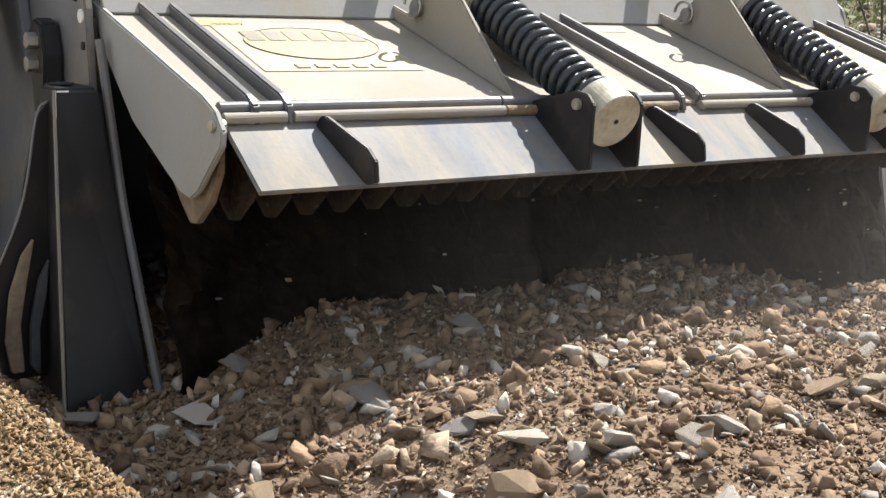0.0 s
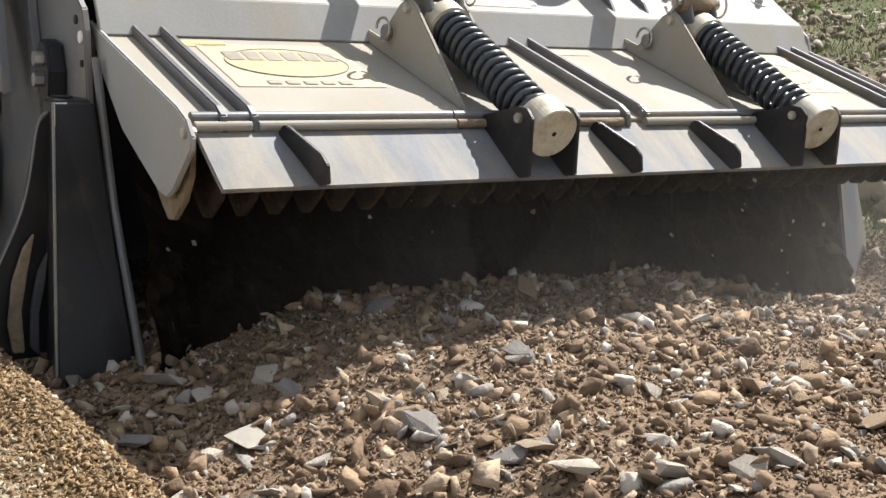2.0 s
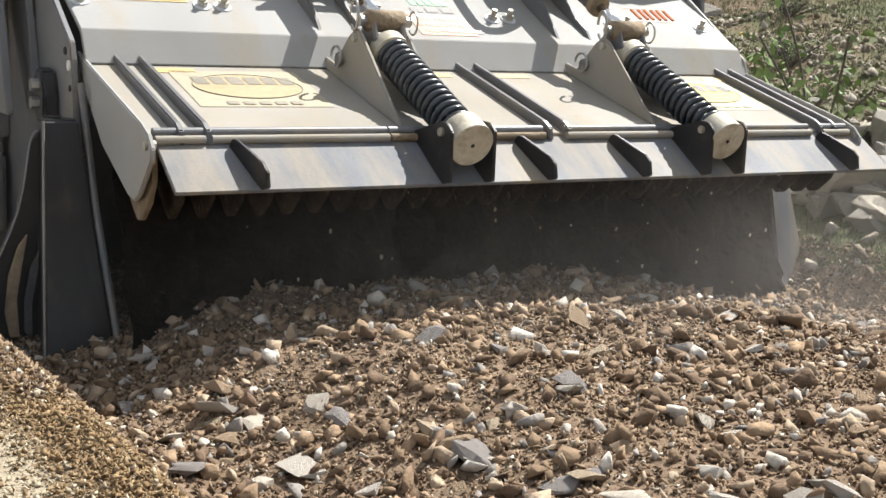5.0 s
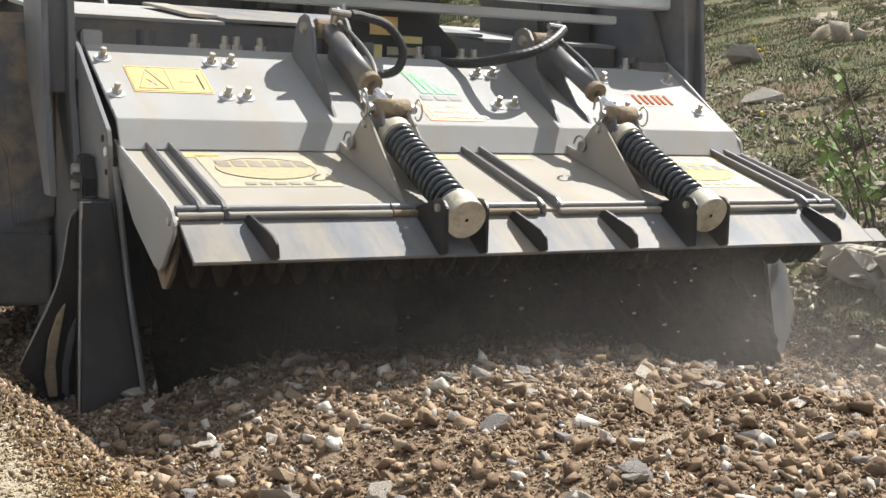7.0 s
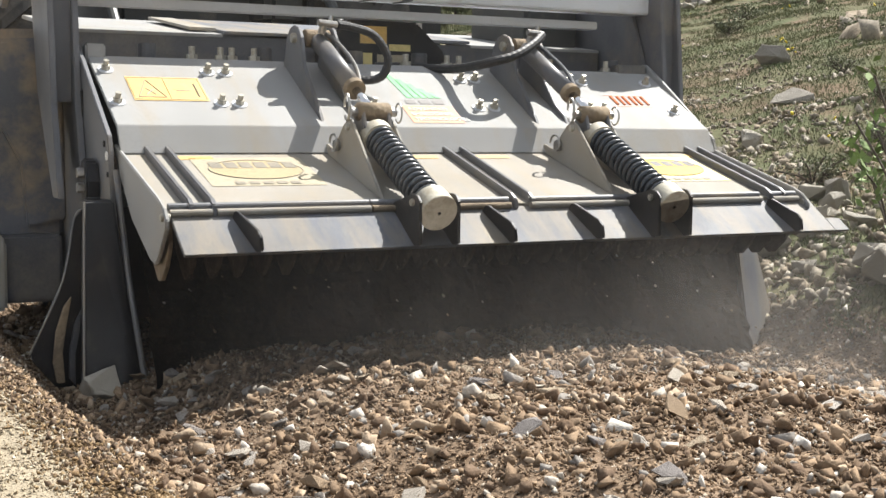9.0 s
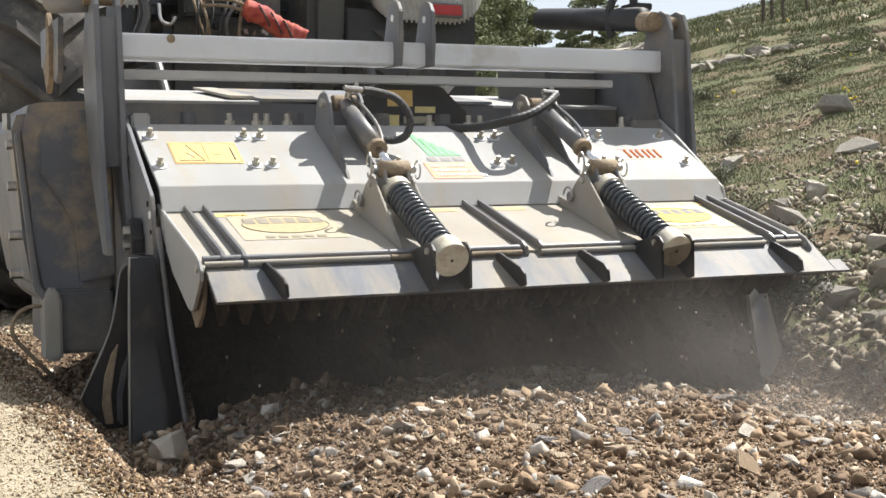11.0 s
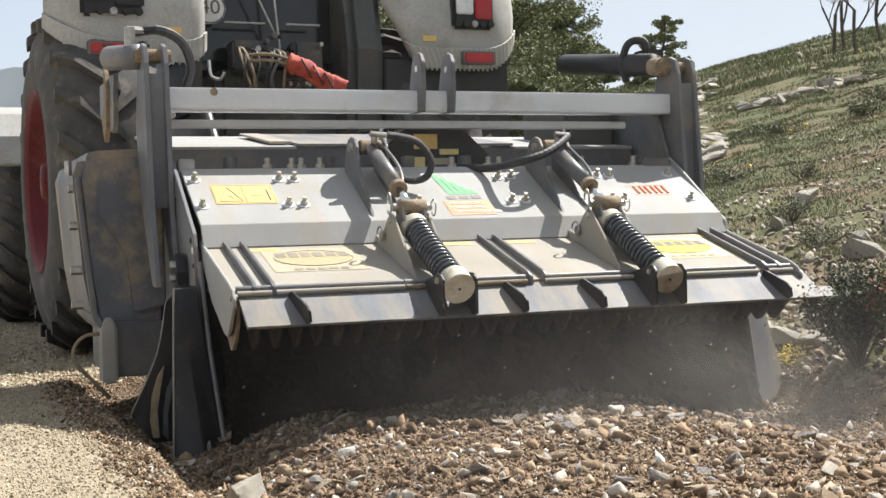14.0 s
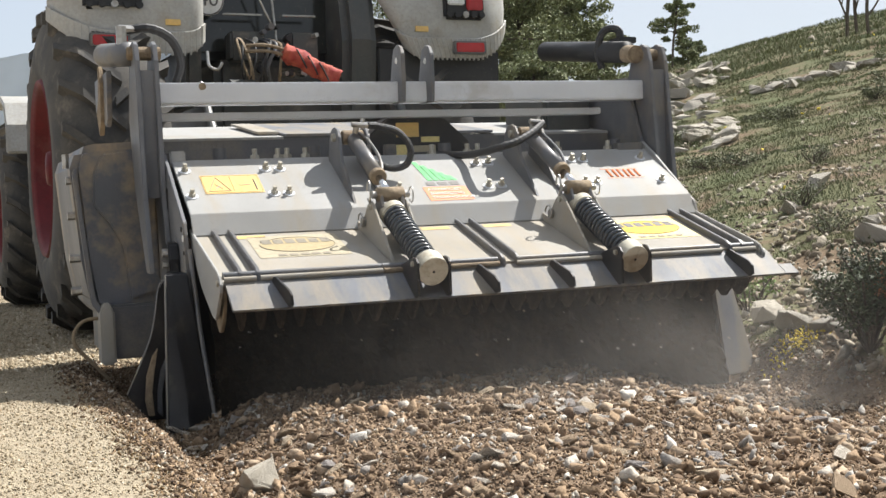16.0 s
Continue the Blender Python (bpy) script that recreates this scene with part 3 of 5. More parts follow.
def spring_strut(xc):
    """Coil spring, its caps, the linkage and the ram above it."""
    a, b = Vector((xc, -0.345, 0.768)), Vector((xc, -0.782, 0.556))
    d = (b - a).normalized()
    strut = part("spring_strut", rod(a, b - d * 0.012, 0.022, 16), M["dark_paint"], crusher, "spring strut between ram and flap lip")
    part("coil_spring", coil(a + d * 0.035, b - d * 0.062, 0.041, 0.0085, 15), M["coil"], strut, "blue-black coil spring", True)
    part("lower_cap", rod(b - d * 0.066, b, 0.056, 48, w=0.002), M["cap"], strut, "cream painted end cap")
    part("cap_dimple", rod(b - d * 0.001, b + d * 0.0015, 0.005, 10), M["hole"], strut)
    part("upper_cap", rod(a - d * 0.006, a + d * 0.040, 0.052, 48, w=0.004), M["cap"], strut, "cream painted collar")
    # triangular mounts on the flap
    for x in (xc - 0.075, xc + 0.062):
        part("flap_mount", prism([(-0.055, on_flap(-0.055)), (-0.06, on_flap(-0.06, 0.026)), (-0.20, on_flap(-0.20, 0.03)), (-0.285, 0.800), (-0.32, 0.818), (-0.35, 0.802), (-0.56, on_flap(-0.56, 0.01)), (-0.57, on_flap(-0.57))], x - 0.006, x + 0.006), M["flap_paint"], flap, "triangular spring mount")
        part("mount_bolt", rod((x - 0.016, -0.325, 0.793), (x + 0.014, -0.325, 0.793), 0.012, 10, w=0.002), M["bolt"], flap)
        part("mount_pin", rod((x - 0.02, -0.245, 0.735), (x + 0.01, -0.245, 0.735), 0.019, 12, w=0.003), M["steel"], flap)
    ring = [(xc - 0.098, -0.245 + 0.03 * math.cos(t), 0.742 + 0.026 * math.sin(t)) for t in np.linspace(0, 5.2, 12)]
    part("retaining_clip", tube(ring, 0.0035, 6, 2), M["steel"], flap)
    # knuckle
    knuckle = part("knuckle", rod((xc - 0.055, -0.325, 0.838), (xc + 0.055, -0.325, 0.838), 0.029, 18, w=0.005), M["mud"], strut, "mud-caked pivot knuckle", True)
    part("knuckle_pin", rod((xc - 0.075, -0.325, 0.838), (xc + 0.078, -0.325, 0.838), 0.015, 12, w=0.002), M["steel"], knuckle)
    for x in (xc - 0.048, xc + 0.036):
        part("link_plate", prism([(-0.30, 0.85), (-0.32, 0.868), (-0.345, 0.86), (-0.37, 0.79), (-0.30, 0.735), (-0.235, 0.72), (-0.225, 0.745), (-0.28, 0.80)], x, x + 0.012), M["frame_paint"], strut)
    ring = [(xc + 0.085, -0.33 + 0.024 * math.cos(t), 0.835 + 0.03 * math.sin(t)) for t in np.linspace(0, 5.6, 12)]
    part("lynch_ring", tube(ring, 0.003, 6, 2), M["steel"], knuckle)
    ring = [(xc - 0.082, -0.315 + 0.02 * math.cos(t), 0.852 + 0.04 * math.sin(t)) for t in np.linspace(0, 5.6, 12)]
    part("lynch_ring", tube(ring, 0.004, 6, 2), M["steel"], knuckle)
    # ram
    top, low = Vector((xc, 0.145, 1.085)), Vector((xc, -0.30, 0.850))
    r = (low - top).normalized()
    ram = part("hydraulic_ram", rod(top + r * 0.02, top + r * 0.37, 0.030, 24, w=0.004), M["dark_paint"], crusher, "dark grey hydraulic ram", True)
    part("ram_rod", rod(top + r * 0.36, low, 0.014, 16), M["chrome"], ram, "bright piston rod", True)
    part("ram_gland", rod(top + r * 0.355, top + r * 0.385, 0.034, 20, w=0.003), M["mud"], ram)
    part("ram_eye", rod((xc - 0.045, 0.145, 1.085), (xc + 0.045, 0.145, 1.085), 0.03, 18, w=0.003), M["mud"], ram)
    part("oil_pipe", tube([(xc + 0.02, 0.11, 1.10), (xc + 0.036, 0.05, 1.07), (xc + 0.038, -0.08, 1.0), (xc + 0.025, -0.16, 0.945), (xc + 0.01, -0.17, 0.93)], 0.007, 8), M["dark_paint"], ram)
    part("hose_fitting", join(rod((xc, 0.10, 1.10), (xc + 0.005, 0.09, 1.14), 0.013, 10), rod((xc - 0.02, 0.08, 1.135), (xc + 0.05, 0.085, 1.13), 0.011, 8), rod((xc + 0.03, 0.1, 1.12), (xc + 0.035, 0.1, 1.16), 0.009, 8)), M["steel"], ram, "zinc hose fitting")
    for x, w in ((xc - 0.068, 0.0), (xc + 0.056, 0.03)):
        poly = [(0.262, 0.998), (0.235, 1.085), (0.205, 1.12), (0.165, 1.13), (0.125, 1.118), (0.10, 1.085), (0.075, 0.99 - w), (0.0, 0.905 - w), (-0.06, 0.838), (-0.088, 0.802), (-0.02, 0.84)]
        part("ram_bracket", prism(poly, x - 0.007, x + 0.007), M["frame_paint"], hood, "grey plate bracket welded to the hood")
        part("bracket_pin", rod((x - 0.02, 0.15, 1.085), (x + 0.018, 0.15, 1.085), 0.018, 12, w=0.002), M["bolt"], hood)


for xc in (-0.342, 0.468):
    spring_strut(xc)
part("hydraulic_hose", tube([(-0.29, 0.085, 1.13), (-0.24, 0.09, 1.125), (-0.16, 0.08, 1.10), (-0.112, 0.07, 1.03), (-0.13, 0.07, 0.965), (-0.19, 0.085, 0.948), (-0.26, 0.12, 0.975)], 0.014, 10, 8, 0.06), M["rubber"], crusher, "looped black spiral-wrapped hydraulic hose")
part("hydraulic_hose", tube([(0.51, 0.08, 1.125), (0.44, 0.035, 1.085), (0.35, 0.0, 1.045), (0.27, 0.01, 1.022), (0.225, 0.09, 1.006), (0.19, 0.20, 1.0), (0.10, 0.34, 1.008), (-0.02, 0.38, 1.008)], 0.016, 10, 8, 0.06), M["rubber"], crusher, "black spiral-wrapped hydraulic hose")


# bolts on the hood
HN = Vector((0, -0.4866, 0.8736))


def on_hood(x, y, h=0.0):
    return Vector((x, y, 0.854 + 0.557 * y)) + HN * h


def hood_bolt(x, y):
    part("washer", rod(on_hood(x, y, -0.001), on_hood(x, y, 0.003), 0.025, 18), M["beam_paint"], hood, "pale washer")
    part("hood_bolt", join(rod(on_hood(x, y, 0.003), on_hood(x, y, 0.017), 0.0145, 6), rod(on_hood(x, y, 0.017), on_hood(x, y, 0.034), 0.009, 10)), M["bolt"], hood, "zinc-plated nut and stud")


for x, y in ((-1.04, 0.197), (-1.047, 0.01), (-0.708, 0.195), (-0.648, 0.193), (-0.718, 0.01), (-0.659, 0.008), (-0.192, 0.006), (0.289, 0.19), (0.232, 0.19), (0.211, 0.006), (0.271, 0.007), (0.701, 0.195), (0.759, 0.193), (0.67, 0.007), (0.729, 0.005), (1.055, 0.196), (1.052, 0.003)):
    hood_bolt(x, y)


# stickers
def sheet(name, pts, place, material, parent, label="", lift=0.0015):
    bm = bmesh.new()
    bm.faces.new([bm.verts.new(place(x, y, lift)) for x, y in pts])
    return part(name, bm, material, parent, label)


def flap_at(x, y, h):
    return Vector((x, y, on_flap(y))) + Vector((0, -0.286, 0.958)) * h


def rect(x0, x1, y0, y1):
    return [(x0, y0), (x1, y0), (x1, y1), (x0, y1)]


def oval(cx, cy, a, b, n=36):
    return [(cx + a * math.cos(2 * math.pi * i / n), cy + b * math.sin(2 * math.pi * i / n)) for i in range(n)]


def words(text, size, place, x, y, material, parent, stretch=1.0, squash=1.0, align="LEFT"):
    cu = bpy.data.curves.new("lettering", "FONT")
    cu.body, cu.size, cu.align_x, cu.align_y = text, size, align, "CENTER"
    cu.extrude = 0.0004
    tmp = bpy.data.objects.new("tmp", cu)
    me = bpy.data.meshes.new_from_object(tmp)
    bpy.data.objects.remove(tmp)
    me.transform(Matrix.Diagonal((stretch, squash, 1, 1)))
    o = place(x, y, 0.003)
    ey = (place(x, y + 0.1, 0.003) - o).normalized()
    m = Matrix((Vector((1, 0, 0)), ey, Vector((1, 0, 0)).cross(ey))).transposed().to_4x4()
    me.transform(Matrix.Translation(o) @ m)
    me.materials.append(material)
    ob = new("lettering", me)
    ob.parent = parent
    return ob


warn = sheet("warning_sticker", rect(-0.99, -0.752, 0.022, 0.158), on_hood, M["yellow"], hood, "faded orange warning sticker with two pictograms")
for d in (-0.986, -0.872):
    part("sticker_border", join(*[rod(on_hood(a[0], a[1], 0.002), on_hood(b[0], b[1], 0.002), 0.0008, 4) for a, b in zip(rect(d, d + 0.114, 0.028, 0.152), rect(d, d + 0.114, 0.028, 0.152)[1:] + rect(d, d + 0.114, 0.028, 0.152)[:1])]), M["ink_pale"], warn)
tri = [(-0.972, 0.04), (-0.885, 0.04), (-0.930, 0.14)]
part("warning_triangle", join(*[rod(on_hood(*a, 0.002), on_hood(*b, 0.002), 0.0015, 4) for a, b in zip(tri, tri[1:] + tri[:1])]), M["ink_pale"], warn)
part("pictogram", join(rod(on_hood(-0.945, 0.055, 0.001), on_hood(-0.915, 0.085, 0.001), 0.0022, 4), rod(on_hood(-0.915, 0.055, 0.001), on_hood(-0.94, 0.09, 0.001), 0.0022, 4)), M["ink_pale"], warn)
part("arrow", rod(on_hood(-0.845, 0.08, 0.001), on_hood(-0.80, 0.08, 0.001), 0.0022, 4), M["ink_pale"], warn)
part("upright_bar", rod(on_hood(-0.778, 0.045, 0.001), on_hood(-0.778, 0.12, 0.001), 0.004, 4), M["ink_pale"], warn)
for i, h in enumerate((0.145, 0.115, 0.085, 0.055, 0.03)):
    x = -0.052 + i * 0.028
    sheet("logo_bar", [(x - 0.008 + 0.02, 0.065), (x + 0.013 + 0.02, 0.065), (x + 0.013, 0.07 + h), (x - 0.008, 0.072 + h)], on_hood, M["green_label"], hood)
for i in range(3):
    x = -0.058 + i * 0.053
    sheet("logo_block", rect(x, x + 0.04, 0.028, 0.052), on_hood, M["ink"], hood)
red = sheet("slogan_sticker", rect(-0.085, 0.108, -0.088, 0.016), on_hood, M["red_label"], hood, "orange-red sticker with white capitals")
for i, w in enumerate(("ADVANCED", "SHREDDING", "TECHNOLOGIES")):
    words(w, 0.028, on_hood, -0.072, -0.008 - i * 0.030, M["white"], red)
for i in range(3):
    x = 0.822 + i * 0.055
    for d in (0.006, 0.036):
        part("name_bar", rod(on_hood(x + d, 0.046, 0.0), on_hood(x + d, 0.100, 0.0), 0.006, 6), M["red_label"], hood)
for y in (0.108, 0.034):
    sheet("sticker_line", rect(0.80, 0.985, y, y + 0.004), on_hood, M["red_label"], hood)
for x0, y0, kind in ((-0.885, -0.435, 0), (0.615, -0.45, 1)):
    w = 0.35
    lab = sheet("maker_sticker", rect(x0, x0 + w, y0, y0 + 0.245), flap_at, M["yellow_clean" if kind else "yellow_pale"], flap, "bright yellow sticker with golden oval" if kind else "dust-bleached yellow sticker with golden oval")
    cxx, cyy = x0 + w / 2, y0 + 0.135
    sheet("oval", oval(cxx, cyy, 0.145, 0.082), flap_at, M["oval_clean" if kind else "oval"], lab, lift=0.0025)
    part("oval_rim", tube([flap_at(a, b, 0.003) for a, b in oval(cxx, cyy, 0.145, 0.082) + [(cxx + 0.145, cyy)]], 0.0012, 5, 1), M["ink" if kind else "ink_pale"], lab)
    for i in range(6):
        xx = cxx - 0.132 + i * 0.046
        sheet("name_block", [(xx, cyy + 0.012), (xx + 0.036, cyy + 0.012), (xx + 0.036, cyy + 0.062), (xx, cyy + 0.062)], flap_at, M["ink" if kind else "ink_pale"], lab, lift=0.0035)
    for i in range(5):
        xx = cxx - 0.10 + i * 0.042
        sheet("small_print_bar", rect(xx, xx + 0.03, y0 + 0.012, y0 + 0.032), flap_at, M["ink_pale"], lab, lift=0.0035)
for x in (-0.93, -0.17, 0.10, 0.90):
    sheet("strip_sticker", rect(x, x + 0.12, -0.205, -0.175), flap_at, M["yellow"], flap)

# side frames, feet and casing
side = [(0.30, 1.045), (0.20, 0.985), (-0.135, 0.76), (-0.152, 0.715), (-0.175, 0.56), (-0.33, 0.01), (0.75, 0.01), (0.95, 0.60), (0.95, 1.02)]
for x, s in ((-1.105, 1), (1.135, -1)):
    # left plate takes the darker grey, right plate the lighter one
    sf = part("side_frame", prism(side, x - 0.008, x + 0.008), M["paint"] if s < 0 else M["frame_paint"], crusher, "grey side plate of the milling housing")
    # holes and slots are plugs: shade painted black, the largest hole white
    for y, z, r in ((-0.105, 0.735, 0.010), (-0.135, 0.70, 0.013), (-0.145, 0.645, 0.008)):
        part("plate_hole", rod((x - 0.0115 * s, y, z), (x - 0.003 * s, y, z), r, 14), M["hole"] if r < 0.012 else M["white"], sf)
    for z0, z1, y in ((0.62, 0.76, 0.24), (0.80, 0.90, 0.20)):
        part("slot", box(x - 0.0125 * s, x - 0.004 * s, y - 0.012, y + 0.012, z0, z1, 0.005), M["hole"], sf)


def foot(a, b, material, label):
    f = bmesh.new()
    va, vb = [f.verts.new(p) for p in a], [f.verts.new(p) for p in b]
    f.faces.new(va)
    f.faces.new(vb[::-1])
    for i in range(4):
        f.faces.new((va[i], vb[i], vb[(i + 1) % 4], va[(i + 1) % 4]))
    bmesh.ops.recalc_face_normals(f, faces=f.faces)
    bevel(f, 0.007, 3)
    return part("wear_shoe", f, material, crusher, label)


shoe = foot([(-1.204, -0.235, 0.575), (-1.118, -0.235, 0.575), (-1.118, -0.13, 0.575), (-1.19, -0.12, 0.575)], [(-1.242, -0.375, -0.01), (-1.062, -0.36, -0.01), (-1.062, -0.1, -0.01), (-1.20, -0.12, -0.01)], M["black"], "black worn steel wear shoe")
foot([(1.092, -0.30, 0.55), (1.180, -0.27, 0.55), (1.180, -0.235, 0.55), (1.092, -0.265, 0.55)], [(1.085, -0.43, 0.02), (1.275, -0.375, 0.02), (1.275, -0.335, 0.02), (1.085, -0.39, 0.02)], M["lip"], "pale scraped wear shoe")
# pale bar added as the highlight on the shoe's scratched edge
part("shoe_highlight", tube([(-1.203, -0.236, 0.572), (-1.241, -0.374, 0.0)], 0.0035, 6, 1), M["lip"], shoe, "bright bar for the highlight along the scratched edge")
part("shoe_rail", tube([(-1.100, -0.19, 0.66), (-1.088, -0.27, 0.36), (-1.064, -0.385, 0.02)], 0.009, 8, 1), M["frame_paint"], crusher)
part("shoe_lug", prism([(0.02, 0.50), (-0.04, 0.50), (-0.045, 0.62), (-0.02, 0.68), (0.02, 0.69), (0.05, 0.66)], -1.155, -1.115, 0.006), M["black"], shoe, "black bolted lug")
for z in (0.60, 0.645):
    part("shoe_bolt", rod((-1.175, 0.0, z), (-1.155, 0.0, z), 0.016, 6), M["steel"], shoe)
part("socket_hole", rod((-1.165, -0.17, 0.577), (-1.165, -0.17, 0.5795), 0.022, 16), M["hole"], shoe)
def slab(poly, y0, y1, w=0.012):
    """A block whose outline lies in x and z."""
    bm = bmesh.new()
    a = [bm.verts.new((x, y0, z)) for x, z in poly]
    b = [bm.verts.new((x, y1, z)) for x, z in poly]
    bm.faces.new(a)
    bm.faces.new(b[::-1])
    for i in range(len(poly)):
        bm.faces.new((a[i], b[i], b[(i + 1) % len(poly)], a[(i + 1) % len(poly)]))
    bmesh.ops.recalc_face_normals(bm, faces=bm.faces)
    return bevel(bm, w) if w else bm


part("bent_guard", slab([(-1.195, 0.555), (-1.225, 0.52), (-1.26, 0.343), (-1.355, 0.135), (-1.345, 0.11), (-1.28, 0.03), (-1.20, 0.03)], -0.20, -0.188, 0.002), M["black"], crusher, "bent dark guard plate beside the shoe")
part("guard_edge", tube([(-1.205, -0.205, 0.55), (-1.226, -0.205, 0.52), (-1.261, -0.205, 0.343), (-1.357, -0.205, 0.135)], 0.0025, 6), M["lip"], crusher, "scraped plate edge")
for k, pts in enumerate(([(-1.24, 0.30), (-1.262, 0.27), (-1.285, 0.20), (-1.295, 0.11), (-1.285, 0.05), (-1.262, 0.05), (-1.268, 0.14), (-1.255, 0.22)], [(-1.212, 0.26), (-1.232, 0.22), (-1.248, 0.14), (-1.25, 0.06), (-1.232, 0.04), (-1.232, 0.13), (-1.218, 0.2)])):
    part("curved_scraper", slab(pts, -0.225, -0.21, 0.002), M["mud"] if k == 0 else M["dark_paint"], crusher, "muddy curved scraper blade" if k == 0 else "")
# drive casing at the near end
case = [(-1.46, 1.00), (-1.43, 1.085), (-1.36, 1.10), (-1.24, 1.105), (-1.10, 1.11), (-1.10, 0.40), (-1.15, 0.36), (-1.32, 0.33), (-1.40, 0.42), (-1.43, 0.60)]


casing = part("drive_casing", slab(case, 0.52, 1.45, 0.035), M["casing"], crusher, "grey drive casing with dusty patches")
part("casing_panel", slab([(-1.33, 1.06), (-1.12, 1.08), (-1.11, 0.47), (-1.24, 0.44), (-1.26, 0.66), (-1.31, 0.76), (-1.375, 0.84), (-1.37, 0.98)], 0.495, 0.53, 0.008), M["casing"], casing, "dark pressed cover panel")
part("casing_rib", slab([(-1.455, 0.98), (-1.44, 1.0), (-1.385, 0.45), (-1.335, 0.36), (-1.35, 0.35), (-1.405, 0.43)], 0.50, 0.54, 0.006), M["frame_paint"], casing)
part("casing_foot", slab([(-1.345, 0.19), (-1.13, 0.19), (-1.13, 0.42), (-1.345, 0.42)], 0.48, 1.1, 0.01), M["dark_paint"], casing)
part("casing_wear_bar", slab([(-1.375, 0.17), (-1.315, 0.17), (-1.315, 0.40), (-1.345, 0.44), (-1.375, 0.40)], 0.45, 0.60, 0.01), M["flap_paint"], casing, "pale scraped wear bar")
for z in (0.48, 0.62, 0.80, 0.95):
    part("casing_bolt", rod((-1.475, 0.60, z), (-1.43, 0.60, z), 0.018, 6), M["steel"], casing)
part("casing_cap", rod((-1.475, 0.56, 1.0), (-1.475, 0.56, 1.06), 0.016, 6), M["steel"], casing)
part("ground_loop", tube([(-1.32, 0.55, 0.36), (-1.42, 0.55, 0.36), (-1.47, 0.55, 0.32), (-1.475, 0.55, 0.26), (-1.42, 0.55, 0.19), (-1.34, 0.55, 0.10)], 0.008, 8), M["mud"], crusher, "bent steel skid loop")
# mast uprights
for xs, pin in (((-1.20, -1.125), -1.31), ((1.165, 1.245), 1.09)):
    for x in xs:
        part("mast_plate", prism([(0.11, 0.56), (0.20, 0.85), (0.235, 1.20), (0.255, 1.42), (0.28, 1.485), (0.33, 1.505), (0.39, 1.49), (0.43, 1.44), (0.52, 1.20), (0.44, 0.90), (0.20, 0.56)], x - 0.010, x + 0.010), M["frame_paint"], crusher, "grey mast plate with rounded top")
    part("mast_pin", rod((xs[0] - 0.03, 0.335, 1.455), (xs[1] + 0.03, 0.335, 1.455), 0.028, 18, w=0.003), M["mud"], crusher)
    part("mast_web", box(xs[0], xs[1], 0.262, 0.30, 0.86, 1.38, 0.003), M["frame_paint"], crusher)
part("mast_strut", prism([(0.30, 0.95), (0.36, 0.95), (0.50, 1.24), (0.44, 1.27)], 1.26, 1.275), M["paint"], crusher)
part("mast_gusset", prism([(0.50, 1.20), (0.56, 1.17), (0.95, 1.26), (0.95, 1.40), (0.46, 1.40)], -1.30, -1.28), M["casing"], crusher)
part("bent_hook_plate", prism([(0.60, 1.36), (0.66, 1.44), (0.70, 1.30), (0.78, 1.24), (0.70, 1.14), (0.62, 1.20)], -1.315, -1.295), M["mud"], crusher)
part("mast_side_plate", prism([(0.30, 1.00), (0.95, 1.00), (1.20, 1.12), (1.20, 1.24), (0.95, 1.36), (0.45, 1.36)], 1.135, 1.150), M["frame_paint"], crusher, "grey plate running forward from the mast")
# cross beams and lugs
part("cross_beam", box(-1.12, 1.16, 0.32, 0.44, 1.245, 1.335, 0.006), M["beam_paint"], crusher, "grey square cross beam with chipped paint")
# plain block added in place of the dark plate behind the mast
part("dark_block", box(0.84, 1.10, 0.75, 1.25, 1.10, 1.34, 0.02), M["tractor_dark"], crusher, "dark block standing for a plate behind the mast")
part("lower_beam", box(-1.12, 0.98, 0.42, 0.50, 1.185, 1.216, 0.004), M["beam_paint"], crusher)
part("paint_chip", rod((-0.93, 0.319, 1.318), (-0.93, 0.3185, 1.318), 0.016, 9), M["mud"], crusher)
for x in (-0.062, 0.072):
    lug = part("hitch_lug", prism([(0.27, 1.24), (0.255, 1.33), (0.26, 1.45), (0.285, 1.485), (0.325, 1.495), (0.365, 1.48), (0.385, 1.44), (0.42, 1.34), (0.42, 1.24)], x - 0.009, x + 0.009), M["frame_paint"], crusher, "grey hitch lug with a pin hole")
    # pin hole drawn as a white disc
    part("lug_hole", rod((x - 0.0115, 0.325, 1.425), (x - 0.008, 0.325, 1.425), 0.014, 14), M["white"], lug)
# deck behind the hood
part("deck", box(-1.09, 1.12, 0.285, 0.62, 0.94, 0.995, 0.004), M["dark_paint"], crusher)
part("deck_wall", box(-1.09, 1.12, 0.62, 0.66, 0.99, 1.112, 0.004), M["dark_paint"], crusher, "dark grey deck wall")
for x0, x1, z in ((-1.09, -0.52, 1.118), (-0.515, 0.50, 1.13), (0.505, 1.12, 1.115)):
    part("cover_sheet", prism([(0.615, z), (1.45, z + 0.10), (1.45, z + 0.085), (0.615, z - 0.012)], x0, x1, 0.002), M["paint"] if z != 1.13 else M["lip"], crusher, "grey cover sheet over the drive")
part("cover_panel", prism([(0.70, 1.146), (1.30, 1.222), (1.30, 1.212), (0.70, 1.134)], -0.62, -0.52, 0.002), M["flap_paint"], crusher)
guard = part("shaft_guard", slab([(-0.16, 1.0), (0.34, 1.0), (0.34, 1.075), (0.22, 1.185), (-0.06, 1.19), (-0.16, 1.10)], 0.52, 0.64, 0.008), M["black"], crusher, "black shaft guard with yellow stickers")
